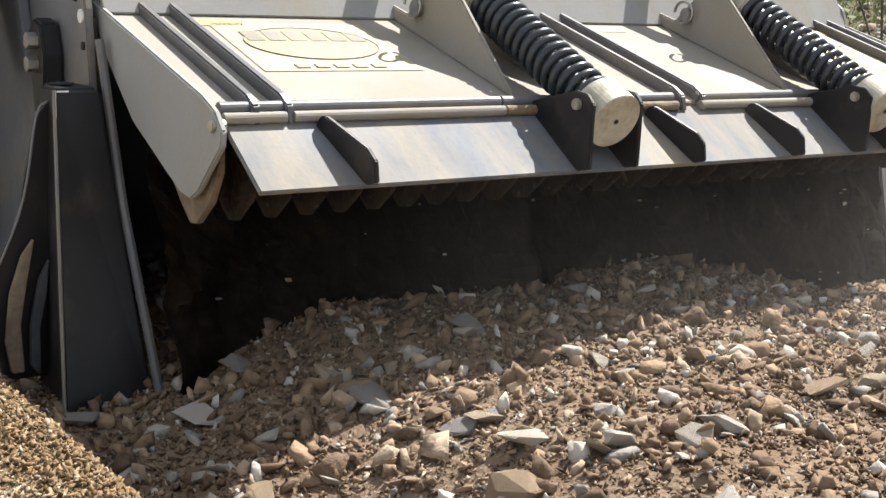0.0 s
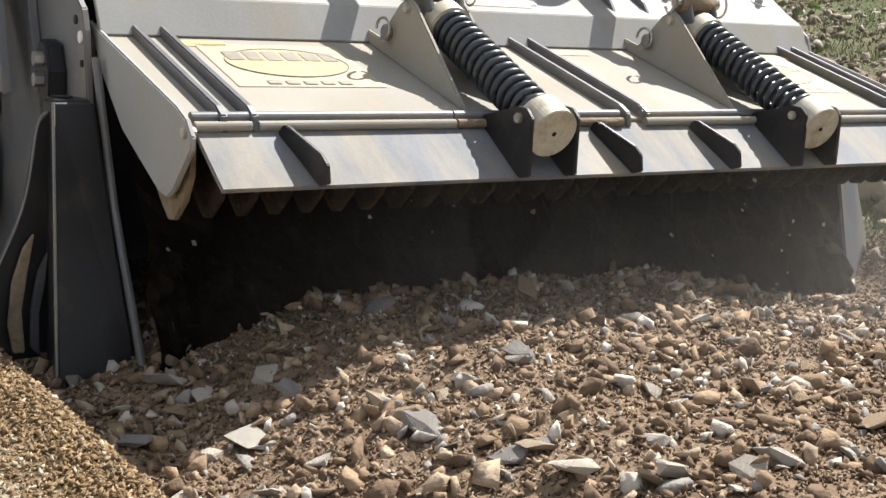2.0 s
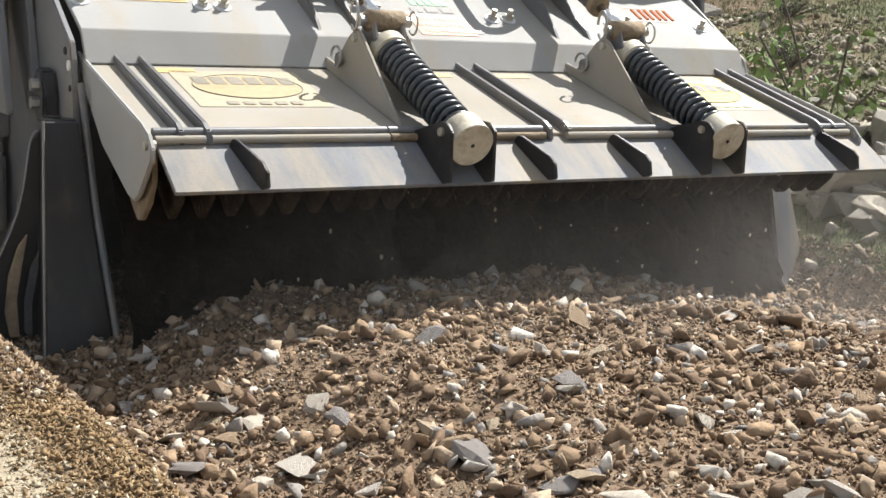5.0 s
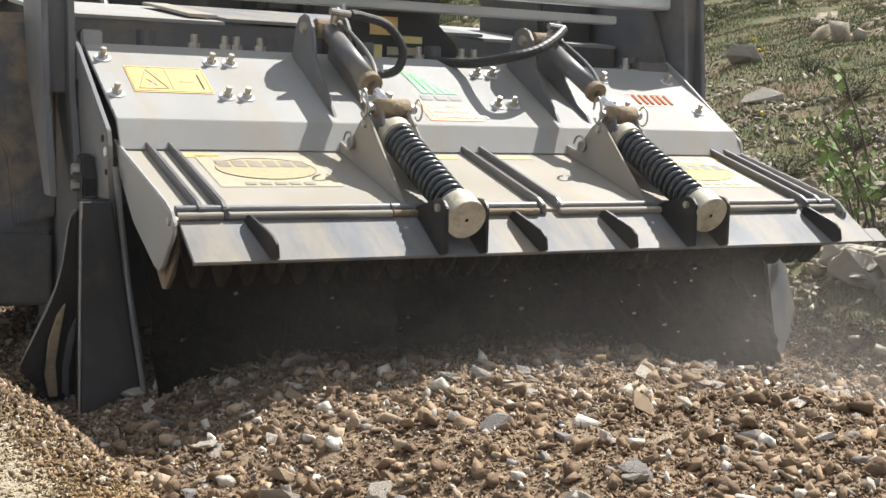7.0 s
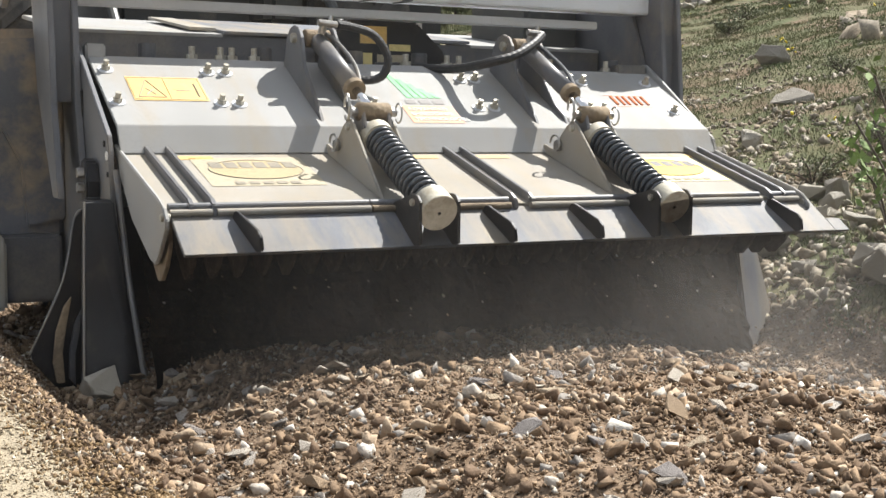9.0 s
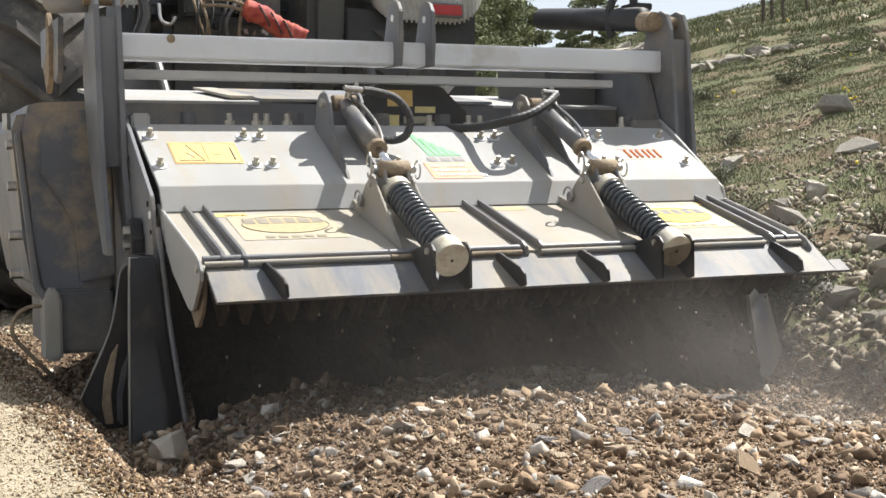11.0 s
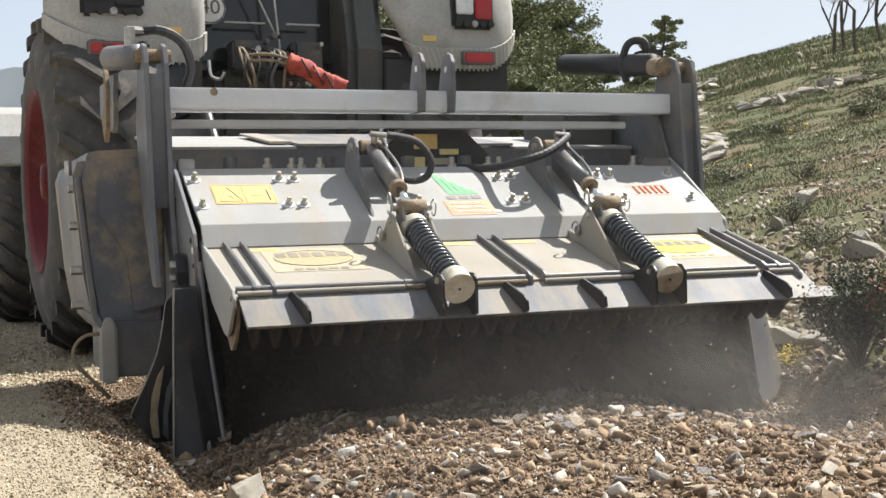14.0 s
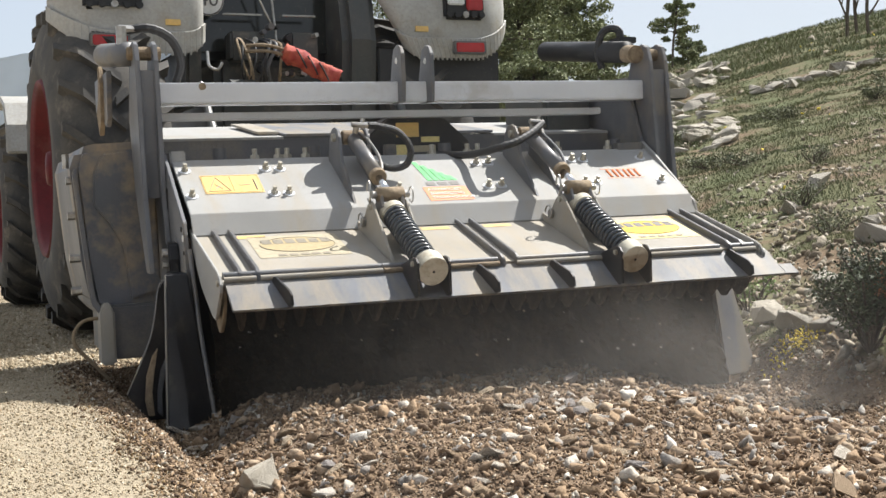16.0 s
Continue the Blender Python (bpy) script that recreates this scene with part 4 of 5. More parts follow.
for x0, x1, z0, z1, k in ((-0.02, 0.09, 1.10, 1.165, "yellow"), (0.10, 0.19, 1.075, 1.10, "yellow_clean"), (-0.06, 0.03, 1.01, 1.065, "yellow_clean"), (0.05, 0.17, 1.01, 1.06, "yellow_pale")):
    part("guard_sticker", box(x0, x1, 0.517, 0.519, z0, z1, 0.0005), M[k], guard)
for x in (-0.86, -0.45, -0.10, 0.16, 0.62, 1.02):
    part("deck_stud", rod((x, 0.38, 0.985), (x, 0.38, 1.062), 0.030, 16, w=0.003), M["dark_paint"], crusher)
for x in (-0.72, -0.62, -0.58, -0.50, 0.08, 0.25, 0.30, 0.63, 0.70, 0.96):
    part("deck_bolt", join(rod((x, 0.33, 0.99), (x, 0.33, 1.028), 0.020, 6), rod((x, 0.33, 1.025), (x, 0.33, 1.055), 0.011, 10)), M["bolt"], crusher)
part("corner_block", box(-1.085, -1.02, 0.275, 0.33, 0.985, 1.05, 0.006), M["paint"], crusher)
part("corner_block", box(0.98, 1.12, 0.275, 0.33, 0.985, 1.04, 0.006), M["dark_paint"], crusher)
# housing inside and rotor; front wall added dark to keep light out
part("front_wall", box(-1.09, 1.12, 1.10, 1.12, -0.02, 1.10, 0.003), M["dark_paint"], crusher)
part("housing_roof", strip([(1.10, 0.95), (0.285, 0.93)], 0.02, -1.09, 1.12), M["dark_paint"], crusher)
rotor = part("rotor", rod((-1.08, 0.42, 0.36), (1.10, 0.42, 0.36), 0.27, 36), M["tractor_dark"], crusher, "toothed milling rotor", True)
for i in range(44):
    a, x = i * 2.4, -1.03 + i * 0.0483
    c, s = math.cos(a), math.sin(a)
    part("tooth", rod((x, 0.42 + 0.26 * c, 0.36 + 0.25 * s), (x, 0.42 + 0.345 * c, 0.36 + 0.345 * s), 0.022, 8, 0.010), M["steel"], rotor)
# added sheet, no real part: paints the shade and hides the soil behind
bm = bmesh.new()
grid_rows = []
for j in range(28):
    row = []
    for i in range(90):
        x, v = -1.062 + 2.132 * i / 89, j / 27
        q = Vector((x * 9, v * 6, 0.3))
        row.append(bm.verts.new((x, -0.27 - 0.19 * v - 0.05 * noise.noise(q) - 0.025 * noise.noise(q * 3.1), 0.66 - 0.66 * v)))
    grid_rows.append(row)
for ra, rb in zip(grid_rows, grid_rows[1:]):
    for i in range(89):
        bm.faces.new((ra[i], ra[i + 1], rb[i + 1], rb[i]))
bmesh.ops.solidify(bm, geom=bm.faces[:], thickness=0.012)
part("shade_sheet", bm, M["housing_shade"], crusher, "added near-black uneven sheet standing for the shade under the flap")
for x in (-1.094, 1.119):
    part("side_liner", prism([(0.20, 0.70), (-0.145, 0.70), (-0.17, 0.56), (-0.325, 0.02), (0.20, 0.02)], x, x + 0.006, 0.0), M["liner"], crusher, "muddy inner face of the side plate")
# lift rams at the mast
lift = part("lift_ram", rod((1.12, 0.40, 1.475), (1.12, 1.30, 1.585), 0.052, 24, w=0.006), M["rubber"], crusher, "black lift ram", True)
part("lift_ram_eye", rod((1.12, 0.31, 1.455), (1.12, 0.46, 1.475), 0.042, 18, w=0.008), M["mud"], lift)
part("lift_hose", tube([(1.10, 0.62, 1.42), (1.08, 0.62, 1.50), (1.09, 0.60, 1.58), (1.12, 0.58, 1.61), (1.16, 0.55, 1.60), (1.17, 0.55, 1.54)], 0.018, 8, 6, 0.06), M["rubber"], lift)
part("lift_valve", box(1.13, 1.22, 0.48, 0.60, 1.53, 1.56), M["rubber"], lift)
lift = part("lift_ram", rod((-1.215, 0.36, 1.455), (-1.29, 0.62, 1.48), 0.05, 24, w=0.006), M["frame_paint"], crusher, "grey lift ram", True)
part("lift_hose", tube([(-1.22, 0.42, 1.56), (-1.12, 0.42, 1.57), (-1.03, 0.45, 1.53), (-0.985, 0.5, 1.44), (-1.0, 0.55, 1.36)], 0.019, 8, 6, 0.06), M["rubber"], lift)
part("lift_fitting", join(rod((-1.24, 0.40, 1.50), (-1.24, 0.40, 1.575), 0.022, 10), rod((-1.25, 0.40, 1.565), (-1.17, 0.42, 1.565), 0.016, 8)), M["steel"], lift)


# ---- the tractor ----
tractor = empty("tractor", "dark tractor with grey rear fenders and red wheel rims", "tractor")


def lathe(profile, cx, cy, cz, seg=56):
    """Turns a profile of (x, radius) about the axle."""
    bm = bmesh.new()
    rings = []
    for x, r in profile:
        rings.append([bm.verts.new((cx + x, cy + r * math.cos(2 * math.pi * j / seg), cz + r * math.sin(2 * math.pi * j / seg))) for j in range(seg)])
    for a, b in zip(rings, rings[1:]):
        for j in range(seg):
            bm.faces.new((a[j], a[(j + 1) % seg], b[(j + 1) % seg], b[j]))
    return bm


def wheel(cx, cy, cz, R, w, rim_r, s):
    """cx: the outer face; s: +1 where the outer face looks to -x. The wheel turns about its own origin."""
    hub = empty_part("wheel", tractor, (cx, cy, cz))
    k = w / 0.62
    prof = [(0.02, rim_r), (-0.0, rim_r + 0.05), (-0.0, rim_r + 0.18), (0.03, R - 0.16), (0.07, R - 0.08), (0.14, R - 0.05), (0.48, R - 0.05), (0.55, R - 0.08), (0.59, R - 0.16), (0.62, rim_r + 0.18), (0.62, rim_r + 0.05), (0.60, rim_r)]
    bm = lathe([(x * k * s, r) for x, r in prof], 0, 0, 0)
    n = 22
    for i in range(n):
        for half in (0, 1):
            a0 = 2 * math.pi * (i + 0.5 * half) / n
            pts = []
            for u in (0.0, 0.35, 0.7, 1.0):
                x = (0.02 + 0.31 * u) if half == 0 else (0.60 - 0.31 * u)
                ang = a0 + 0.30 * u
                rr = R if u > 0.1 else R - 0.06
                pts.append((x * k * s, ang, rr))
            lb = bmesh.new()
            prev = None
            for x, ang, rr in pts:
                d = 0.040
                ring = []
                for da, r in ((-d, R - 0.13), (-d * 0.7, rr), (d * 0.7, rr), (d, R - 0.13)):
                    ring.append(lb.verts.new((x, r * math.cos(ang + da), r * math.sin(ang + da))))
                if prev:
                    for q in range(4):
                        lb.faces.new((prev[q], prev[(q + 1) % 4], ring[(q + 1) % 4], ring[q]))
                else:
                    lb.faces.new(ring)
                prev = ring
            lb.faces.new(prev[::-1])
            part("tread_lug", lb, M["tyre"], hub)
    part("tyre", bm, M["tyre"], hub, "dusty black tractor tyre", True)
    rim = lathe([(x * s, r) for x, r in ((0.02, rim_r + 0.01), (0.0, rim_r), (0.03, rim_r - 0.04), (0.10, rim_r - 0.06), (0.14, rim_r - 0.20), (0.10, rim_r - 0.28), (0.09, 0.12), (0.04, 0.10), (0.03, 0.001))], 0, 0, 0)
    part("rim", rim, M["red_paint"], hub, "red dished wheel rim", True)
    return hub


def empty_part(name, parent, at):
    ob = new(name)
    ob.empty_display_size = 0.1
    ob.parent = parent
    ob.location = at
    return ob


WHEELS = [(wheel(-1.245, 3.37, 1.09, 1.02, 0.68, 0.545, 1), 1.02), (wheel(1.50, 3.62, 1.09, 1.02, 0.68, 0.545, -1), 1.02), (wheel(-1.27, 6.35, 0.83, 0.77, 0.56, 0.40, 1), 0.77), (wheel(1.60, 6.35, 0.83, 0.77, 0.56, 0.40, -1), 0.77)]


def fender(x0, x1, outer):
    """An arched shell round the wheel; outer: which end curves up."""
    nu, nv = 20, 18

    def at(u, v, lift=0.0):
        e = u if outer > 0 else 1 - u
        low = 1.74 + 0.20 * max(0, (e - 0.62) / 0.38) ** 2 + 0.08 * max(0, (0.14 - e) / 0.14) ** 2
        side = 0.16 * max(0, (e - 0.72) / 0.28) ** 2 + 0.05 * max(0, (0.14 - e) / 0.14) ** 2
        if v < 0.7:
            y, z = 2.74 - 0.03 * math.sin(v / 0.7 * math.pi), low + (2.26 - low) * v / 0.7
        else:
            a = (v - 0.7) / 0.3 * math.pi / 2
            y, z = 3.16 - 0.42 * math.cos(a), 2.26 + 0.20 * math.sin(a)
        flare = 0.20 * max(0.0, 1 - v / 0.5) * (1 - u) + 0.06 * u if outer > 0 else 0.0
        return (x0 + (x1 - x0) * u + flare, y + side - lift, z)

    def shell(v0, v1, lift, thick):
        bm = bmesh.new()
        g = [[bm.verts.new(at(i / nu, v0 + (v1 - v0) * j / nv, lift)) for i in range(nu + 1)] for j in range(nv + 1)]
        for j in range(nv):
            for i in range(nu):
                bm.faces.new((g[j][i], g[j][i + 1], g[j + 1][i + 1], g[j + 1][i]))
        bmesh.ops.recalc_face_normals(bm, faces=bm.faces)
        bmesh.ops.solidify(bm, geom=bm.faces[:], thickness=thick)
        return bm

    f = part("fender", shell(0.0, 1.0, 0.0, 0.02), M["fender"], tractor, "grey dusty plastic rear fender", True)
    part("fender_skirt", shell(0.0, 0.17, 0.014, 0.012), M["fender"], f, "ribbed lower fender band", True)
    for i in range(24):
        u = (i + 0.5) / 24
        a, b = Vector(at(u, -0.02, 0.024)), Vector(at(u, 0.165, 0.024))
        part("skirt_rib", rod(a, b, 0.007, 6), M["fender"], f)
    mid = (0.42, 0.74) if outer > 0 else (0.20, 0.60)
    uc0, uc1 = mid
    a, b = Vector(at(uc0, 0.30, 0.02)), Vector(at(uc1, 0.30, 0.02))
    a.z = 1.985
    part("lamp_recess", box(a.x, b.x, a.y - 0.012, a.y + 0.12, a.z, a.z + 0.24, 0.02), M["rubber"], f)
    w = (b.x - a.x) / 2
    part("tail_lamp", box(a.x + w * 1.05, b.x - 0.02, a.y - 0.03, a.y, a.z + 0.06, a.z + 0.2, 0.008), M["tail_red"] if outer > 0 else M["rubber"], f, "red tail lamp" if outer > 0 else "")
    part("reverse_lamp", box(a.x + 0.02, a.x + w * 0.95, a.y - 0.03, a.y, a.z + 0.09, a.z + 0.2, 0.008), M["tail_clear"] if outer > 0 else M["rubber"], f, "clear lamp" if outer > 0 else "")
    for i in range(5):
        x = a.x + (b.x - a.x) * (i + 0.5) / 5
        part("socket", rod((x, a.y - 0.03, a.z + 0.03), (x, a.y, a.z + 0.03), 0.022, 12, w=0.003), M["rubber"] if i != 2 else M["steel"], f)
    u = 0.56 if outer > 0 else 0.36
    q = Vector(at(u, 0.045, 0.05))
    part("reflector", box(q.x - 0.10, q.x + 0.10, q.y - 0.02, q.y + 0.02, q.z, q.z + 0.06, 0.006), M["tail_red"], f, "red reflector")
    part("reflector_frame", box(q.x - 0.115, q.x + 0.115, q.y - 0.012, q.y + 0.03, q.z - 0.012, q.z + 0.072, 0.006), M["dark_paint"], f)
    u = 0.22 if outer > 0 else 0.78
    q = Vector(at(u, 0.22, 0.004))
    part("fender_sticker", box(q.x - 0.045, q.x + 0.045, q.y - 0.006, q.y + 0.002, q.z, q.z + 0.035, 0.001), M["yellow"], f)
    return f


fender(-1.225, -0.33, -1)
fender(0.775, 1.69, 1)
part("mud_flap", box(0.80, 1.66, 2.79, 2.815, 1.22, 1.80, 0.008), M["rubber"], tractor, "black rubber mud flap")
part("rear_axle", rod((-0.70, 3.37, 1.09), (1.20, 3.37, 1.09), 0.17, 20), M["tractor_dark"], tractor, "", True)
part("transmission_body", box(-0.20, 0.68, 3.05, 6.2, 0.55, 1.75, 0.05), M["tractor_dark"], tractor, "dark transmission housing")
part("cab_rear", box(-0.42, 0.86, 3.10, 4.6, 1.75, 3.1, 0.05), M["glass"], tractor, "dark cab rear wall")
part("engine_hood", box(-0.15, 0.63, 4.6, 7.2, 1.3, 2.2, 0.08), M["tractor_dark"], tractor)
part("inner_fender", prism([(2.80, 1.30), (3.9, 1.30), (3.9, 2.5), (2.86, 2.5), (2.74, 1.85)], 0.56, 0.79, 0.05), M["tractor_dark"], tractor)
part("inner_fender", prism([(3.0, 1.45), (3.9, 1.45), (3.9, 2.2), (3.15, 2.2), (2.95, 1.9)], -0.40, -0.30, 0.02), M["tractor_dark"], tractor)
part("front_fender", prism([(5.55, 1.30), (5.60, 1.52), (5.75, 1.70), (6.05, 1.78), (6.5, 1.74), (6.5, 1.70), (6.05, 1.74), (5.78, 1.665), (5.64, 1.50), (5.60, 1.29)], -1.24, -0.66, 0.01), M["fender"], tractor, "grey front mudguard")
sign = part("speed_disc", rod((-0.245, 2.99, 2.105), (-0.245, 2.975, 2.105), 0.098, 40), M["white"], tractor, "round white speed disc reading forty")
part("disc_rim", tube([(-0.245 + 0.092 * math.cos(a), 2.972, 2.105 + 0.092 * math.sin(a)) for a in np.linspace(0, 2 * math.pi, 33)], 0.004, 6, 1), M["ink"], sign)


def tractor_back(x, y, h):
    return Vector((x, 2.975 - h, y))


words("40", 0.12, tractor_back, -0.245, 2.105, M["ink"], sign, 1.1, 1.0, "CENTER")
for x0, x1 in ((-0.165, 0.09), (0.22, 0.44)):
    part("lamp_bar", box(x0, x1, 2.94, 2.97, 2.010, 2.022, 0.003), M["fender"], tractor, "pale trim bar")
    part("valve_block", box(x0 + 0.02, x1 - 0.02, 2.85, 3.0, 1.72, 1.90, 0.015), M["tractor_dark"], tractor)
rnd = random.Random(11)
for i in range(26):
    x, z = rnd.uniform(-0.10, 0.42), rnd.uniform(1.60, 1.93)
    part("coupler", rod((x, 2.80, z), (x + rnd.uniform(-0.01, 0.01), 2.86, z), rnd.uniform(0.012, 0.024), 10, w=0.002), M[rnd.choice(["steel", "rubber", "mud", "tractor_dark", "dark_paint"])], tractor)
for i in range(9):
    x = rnd.uniform(-0.12, 0.12)
    part("hydraulic_line", tube([(x, 2.84, 1.85), (x + rnd.uniform(-0.05, 0.05), 2.74, 1.80), (x + rnd.uniform(-0.09, 0.09), 2.70, 1.66), (x + rnd.uniform(-0.1, 0.1), 2.80, 1.50)], rnd.uniform(0.007, 0.011), 7), M[rnd.choice(["rubber", "mud", "rubber", "dark_paint"])], tractor)
for z in (0.0, 0.035):
    part("hose", tube([(-0.09, 2.70, 1.79 - z), (0.02, 2.66, 1.79 - z), (0.12, 2.64, 1.765 - z), (0.16, 2.62, 1.73 - z)], 0.010, 8), M["mud"], tractor)
bm = tube([(0.125, 2.62, 1.745), (0.20, 2.61, 1.71), (0.28, 2.60, 1.665), (0.37, 2.60, 1.62), (0.45, 2.60, 1.58)], 0.055, 18, 10)
for v in bm.verts:
    v.co += 0.020 * noise.noise_vector(v.co * 14) + 0.010 * noise.noise_vector(v.co * 40)
part("wrapped_hose", bm, M["red_cloth"], tractor, "hose bundle wrapped in crumpled red cloth", True)
for x in (0.20, 0.27, 0.34):
    part("cord", tube([(x - 0.02, 2.545, 1.755 - (x - 0.2) * 0.55), (x + 0.01, 2.54, 1.70 - (x - 0.2) * 0.55), (x + 0.04, 2.545, 1.64 - (x - 0.2) * 0.55)], 0.005, 6), M["rubber"], tractor)
part("cable_rod", rod((0.13, 2.93, 2.35), (0.17, 2.90, 1.75), 0.008, 8), M["steel"], tractor)
part("cable_rod", rod((-0.02, 2.93, 2.30), (0.155, 2.92, 1.92), 0.007, 8), M["steel"], tractor)
part("grab_handle", tube([(-0.33, 2.7, 1.75), (-0.33, 2.66, 1.66), (-0.28, 2.66, 1.64), (-0.25, 2.66, 1.68)], 0.010, 8), M["steel"], tractor)
part("drawbar_tank", rod((-0.20, 2.75, 1.52), (-0.02, 2.75, 1.52), 0.07, 18, w=0.01), M["tractor_dark"], tractor)
for x in (-0.38, 0.85):
    part("lower_link", prism([(1.4, 0.80), (3.1, 0.72), (3.1, 0.84), (1.4, 0.92)], x - 0.03, x + 0.03), M["tractor_dark"], tractor)
    part("lift_rod", rod((x, 2.1, 0.9), (x, 2.7, 1.55), 0.03, 12), M["tractor_dark"], tractor)


# ---- stones one can pick out ----
rnd = random.Random(5)
for i in range(268):
    u = rnd.random()
    y = 1.15 + 3.6 * u
    x = rnd.uniform(0.85, 2.95) if rnd.random() < 0.8 else rnd.uniform(0.70, 1.0)
    stone(x, y, 0.015 + 0.026 * rnd.random() ** 2.0, rnd)
for x, y, r in ((1.13, 1.7, 0.043), (1.19, 1.49, 0.027), (1.11, 1.3, 0.045), (1.58, 1.22, 0.023), (1.3, 1.17, 0.018), (1.42, 1.2, 0.017), (1.12, 1.47, 0.016), (1.68, 1.4, 0.022), (1.84, 1.26, 0.028), (1.24, 1.03, 0.024), (1.03, 1.52, 0.026), (0.95, 1.55, 0.022), (0.84, 1.72, 0.028), (1.05, 1.64, 0.017), (1.16, 1.51, 0.033), (1.22, 1.62, 0.023), (1.12, 1.85, 0.035), (1.13, 1.7, 0.038), (0.91, 2.32, 0.04), (0.8, 2.27, 0.031), (1.2, 1.49, 0.022), (1.22, 1.79, 0.018), (1.37, 2.26, 0.039), (1.35, 2.24, 0.039), (1.02, 2.61, 0.029), (1.76, 2.27, 0.039), (1.25, 3.97, 0.026), (1.81, 3.64, 0.032), (2.05, 2.64, 0.028), (1.16, 2.85, 0.029), (0.96, 3.48, 0.034)):
    stone(x, y, r, rnd)

# ---- hillside ----
rng = np.random.default_rng(21)


def fan(n, r0, r1, power=1.0, a0=24, a1=62):
    r = r0 + (r1 - r0) * rng.random(n) ** power
    a = np.radians(rng.uniform(a0, a1, n))
    x, y = r * np.sin(a), r * np.cos(a)
    keep = x > 3.18
    x, y = x[keep], y[keep]
    return np.stack([x, y, height(x, y)], 1)


def lush(p):
    """Where the turf is thick."""
    return wave(p[:, 0], p[:, 1], 1.5, 0.7) + 0.6 * wave(p[:, 0], p[:, 1], 3.7, 1.9) + 0.10 * np.clip(np.hypot(p[:, 0], p[:, 1]) - 8, -4, 8)


def blades(name, p, h, w, material, label, lean=0.6):
    n = len(p)
    a = rng.uniform(0, 6.283, n)
    d = np.stack([np.cos(a), np.sin(a), np.zeros(n)], 1)
    b = rng.uniform(0, 6.283, n)
    tip = np.stack([np.cos(b) * lean * h, np.sin(b) * lean * h, h], 1)
    v = np.stack([p - d * w[:, None], p + d * w[:, None], p + tip], 1).reshape(-1, 3)
    v[:, 2] -= 0.004
    ob = mesh_np(name, v, np.arange(3 * n).reshape(-1, 3), material)
    return tagged(ob, label, "grass", kind="stuff")


p = fan(560000, 4.0, 36, 1.3)
p = p[lush(p) + rng.normal(0, 0.35, len(p)) > -0.1]
r = np.hypot(p[:, 0], p[:, 1])
blades("grass", p, rng.uniform(0.007, 0.030, len(p)) * (1 + r / 25), 0.0010 + 0.00026 * r, M["grass"], "short dry green grass on the slope")
p = fan(90000, 30, 75, 1.1)
r = np.hypot(p[:, 0], p[:, 1])
blades("far_grass", p, rng.uniform(0.04, 0.20, len(p)), 0.0004 * r, M["grass"], "taller grass towards the skyline")
p = fan(48000, 3.6, 18, 1.5)
p = p[lush(p) + rng.normal(0, 0.3, len(p)) < 0.15]
tagged(scatter("scree", p, 0.006 + 0.03 * rng.random(len(p)) ** 3, M["scree"], rng, sink=0.35), "pale limestone scree in bare soil", "scree", kind="stuff")
p = fan(2500, 10, 55, 1.1)
p = p[wave(p[:, 0], p[:, 1], 0.5, 0.2) > 0.25]
tagged(scatter("slope_stones", p, 0.03 + 0.16 * rng.random(len(p)) ** 3, M["scree"], rng, sink=0.4), "limestone blocks scattered in the turf", "scree", kind="stuff")
p = fan(2200, 3.8, 45, 1.3)
k = 0.012 + 0.0012 * np.hypot(p[:, 0], p[:, 1])
p2 = p[wave(p[:, 0], p[:, 1], 2.6, 0.3) > 0.55]
p2[:, 2] += 0.03
tagged(scatter("yellow_flowers", p2, rng.uniform(0.006, 0.014, len(p2)) * (1 + np.hypot(p2[:, 0], p2[:, 1]) / 25), M["flower_yellow"], rng), "small yellow flowers in the grass", "flowers", kind="stuff")
p = np.stack([rng.normal(3.27, 0.06, 260), rng.normal(4.50, 0.05, 260), np.zeros(260)], 1)
p[:, 2] = height(p[:, 0], p[:, 1]) + rng.uniform(0.0, 0.03, 260)
tagged(scatter("yellow_stonecrop", p, rng.uniform(0.003, 0.007, 260), M["flower_yellow"], rng), "clump of yellow stonecrop beside the boulders", "flowers", kind="stuff")
p = np.stack([rng.normal(4.6, 0.20, 260), rng.normal(3.35, 0.18, 260), np.zeros(260)], 1)
p[:, 2] = height(p[:, 0], p[:, 1]) + rng.uniform(0.04, 0.13, 260)
tagged(scatter("pink_flowers", p, rng.uniform(0.002, 0.005, 260), M["flower_pink"], rng), "pink flowering cushion on the bank", "flowers", kind="stuff")


def rock(x, y, r, seed, sx=1.0, sz=0.7):
    bm = chunk(300 + seed, 15, 0.8)
    bevel(bm, 0.03, 1)
    bmesh.ops.triangulate(bm, faces=bm.faces)
    bmesh.ops.subdivide_edges(bm, edges=[e for e in bm.edges if e.calc_length() > 0.3], cuts=2, use_grid_fill=True)
    for v in bm.verts:
        v.co += 0.07 * noise.noise_vector(v.co * 1.6 + Vector((seed, 0, 0))) + 0.045 * noise.noise_vector(v.co * 5 + Vector((0, seed, 0)))
    me = bpy.data.meshes.new("boulder")
    bm.to_mesh(me)
    bm.free()
    me.materials.append(M["boulder"])
    ob = new("boulder", me)
    ob.location = (x, y, float(height(x, y)) + r * sz * 0.35)
    ob.rotation_euler = (0.2 * seed % 0.5 - 0.25, 0.37 * seed % 0.5 - 0.25, 1.3 * seed % 6.28)
    ob.scale = (r * sx * 0.72, r * 0.72, r * sz * 0.85)
    return tagged(ob, "weathered grey limestone boulder bedded in the bank", "boulder", "boulders on the bank")


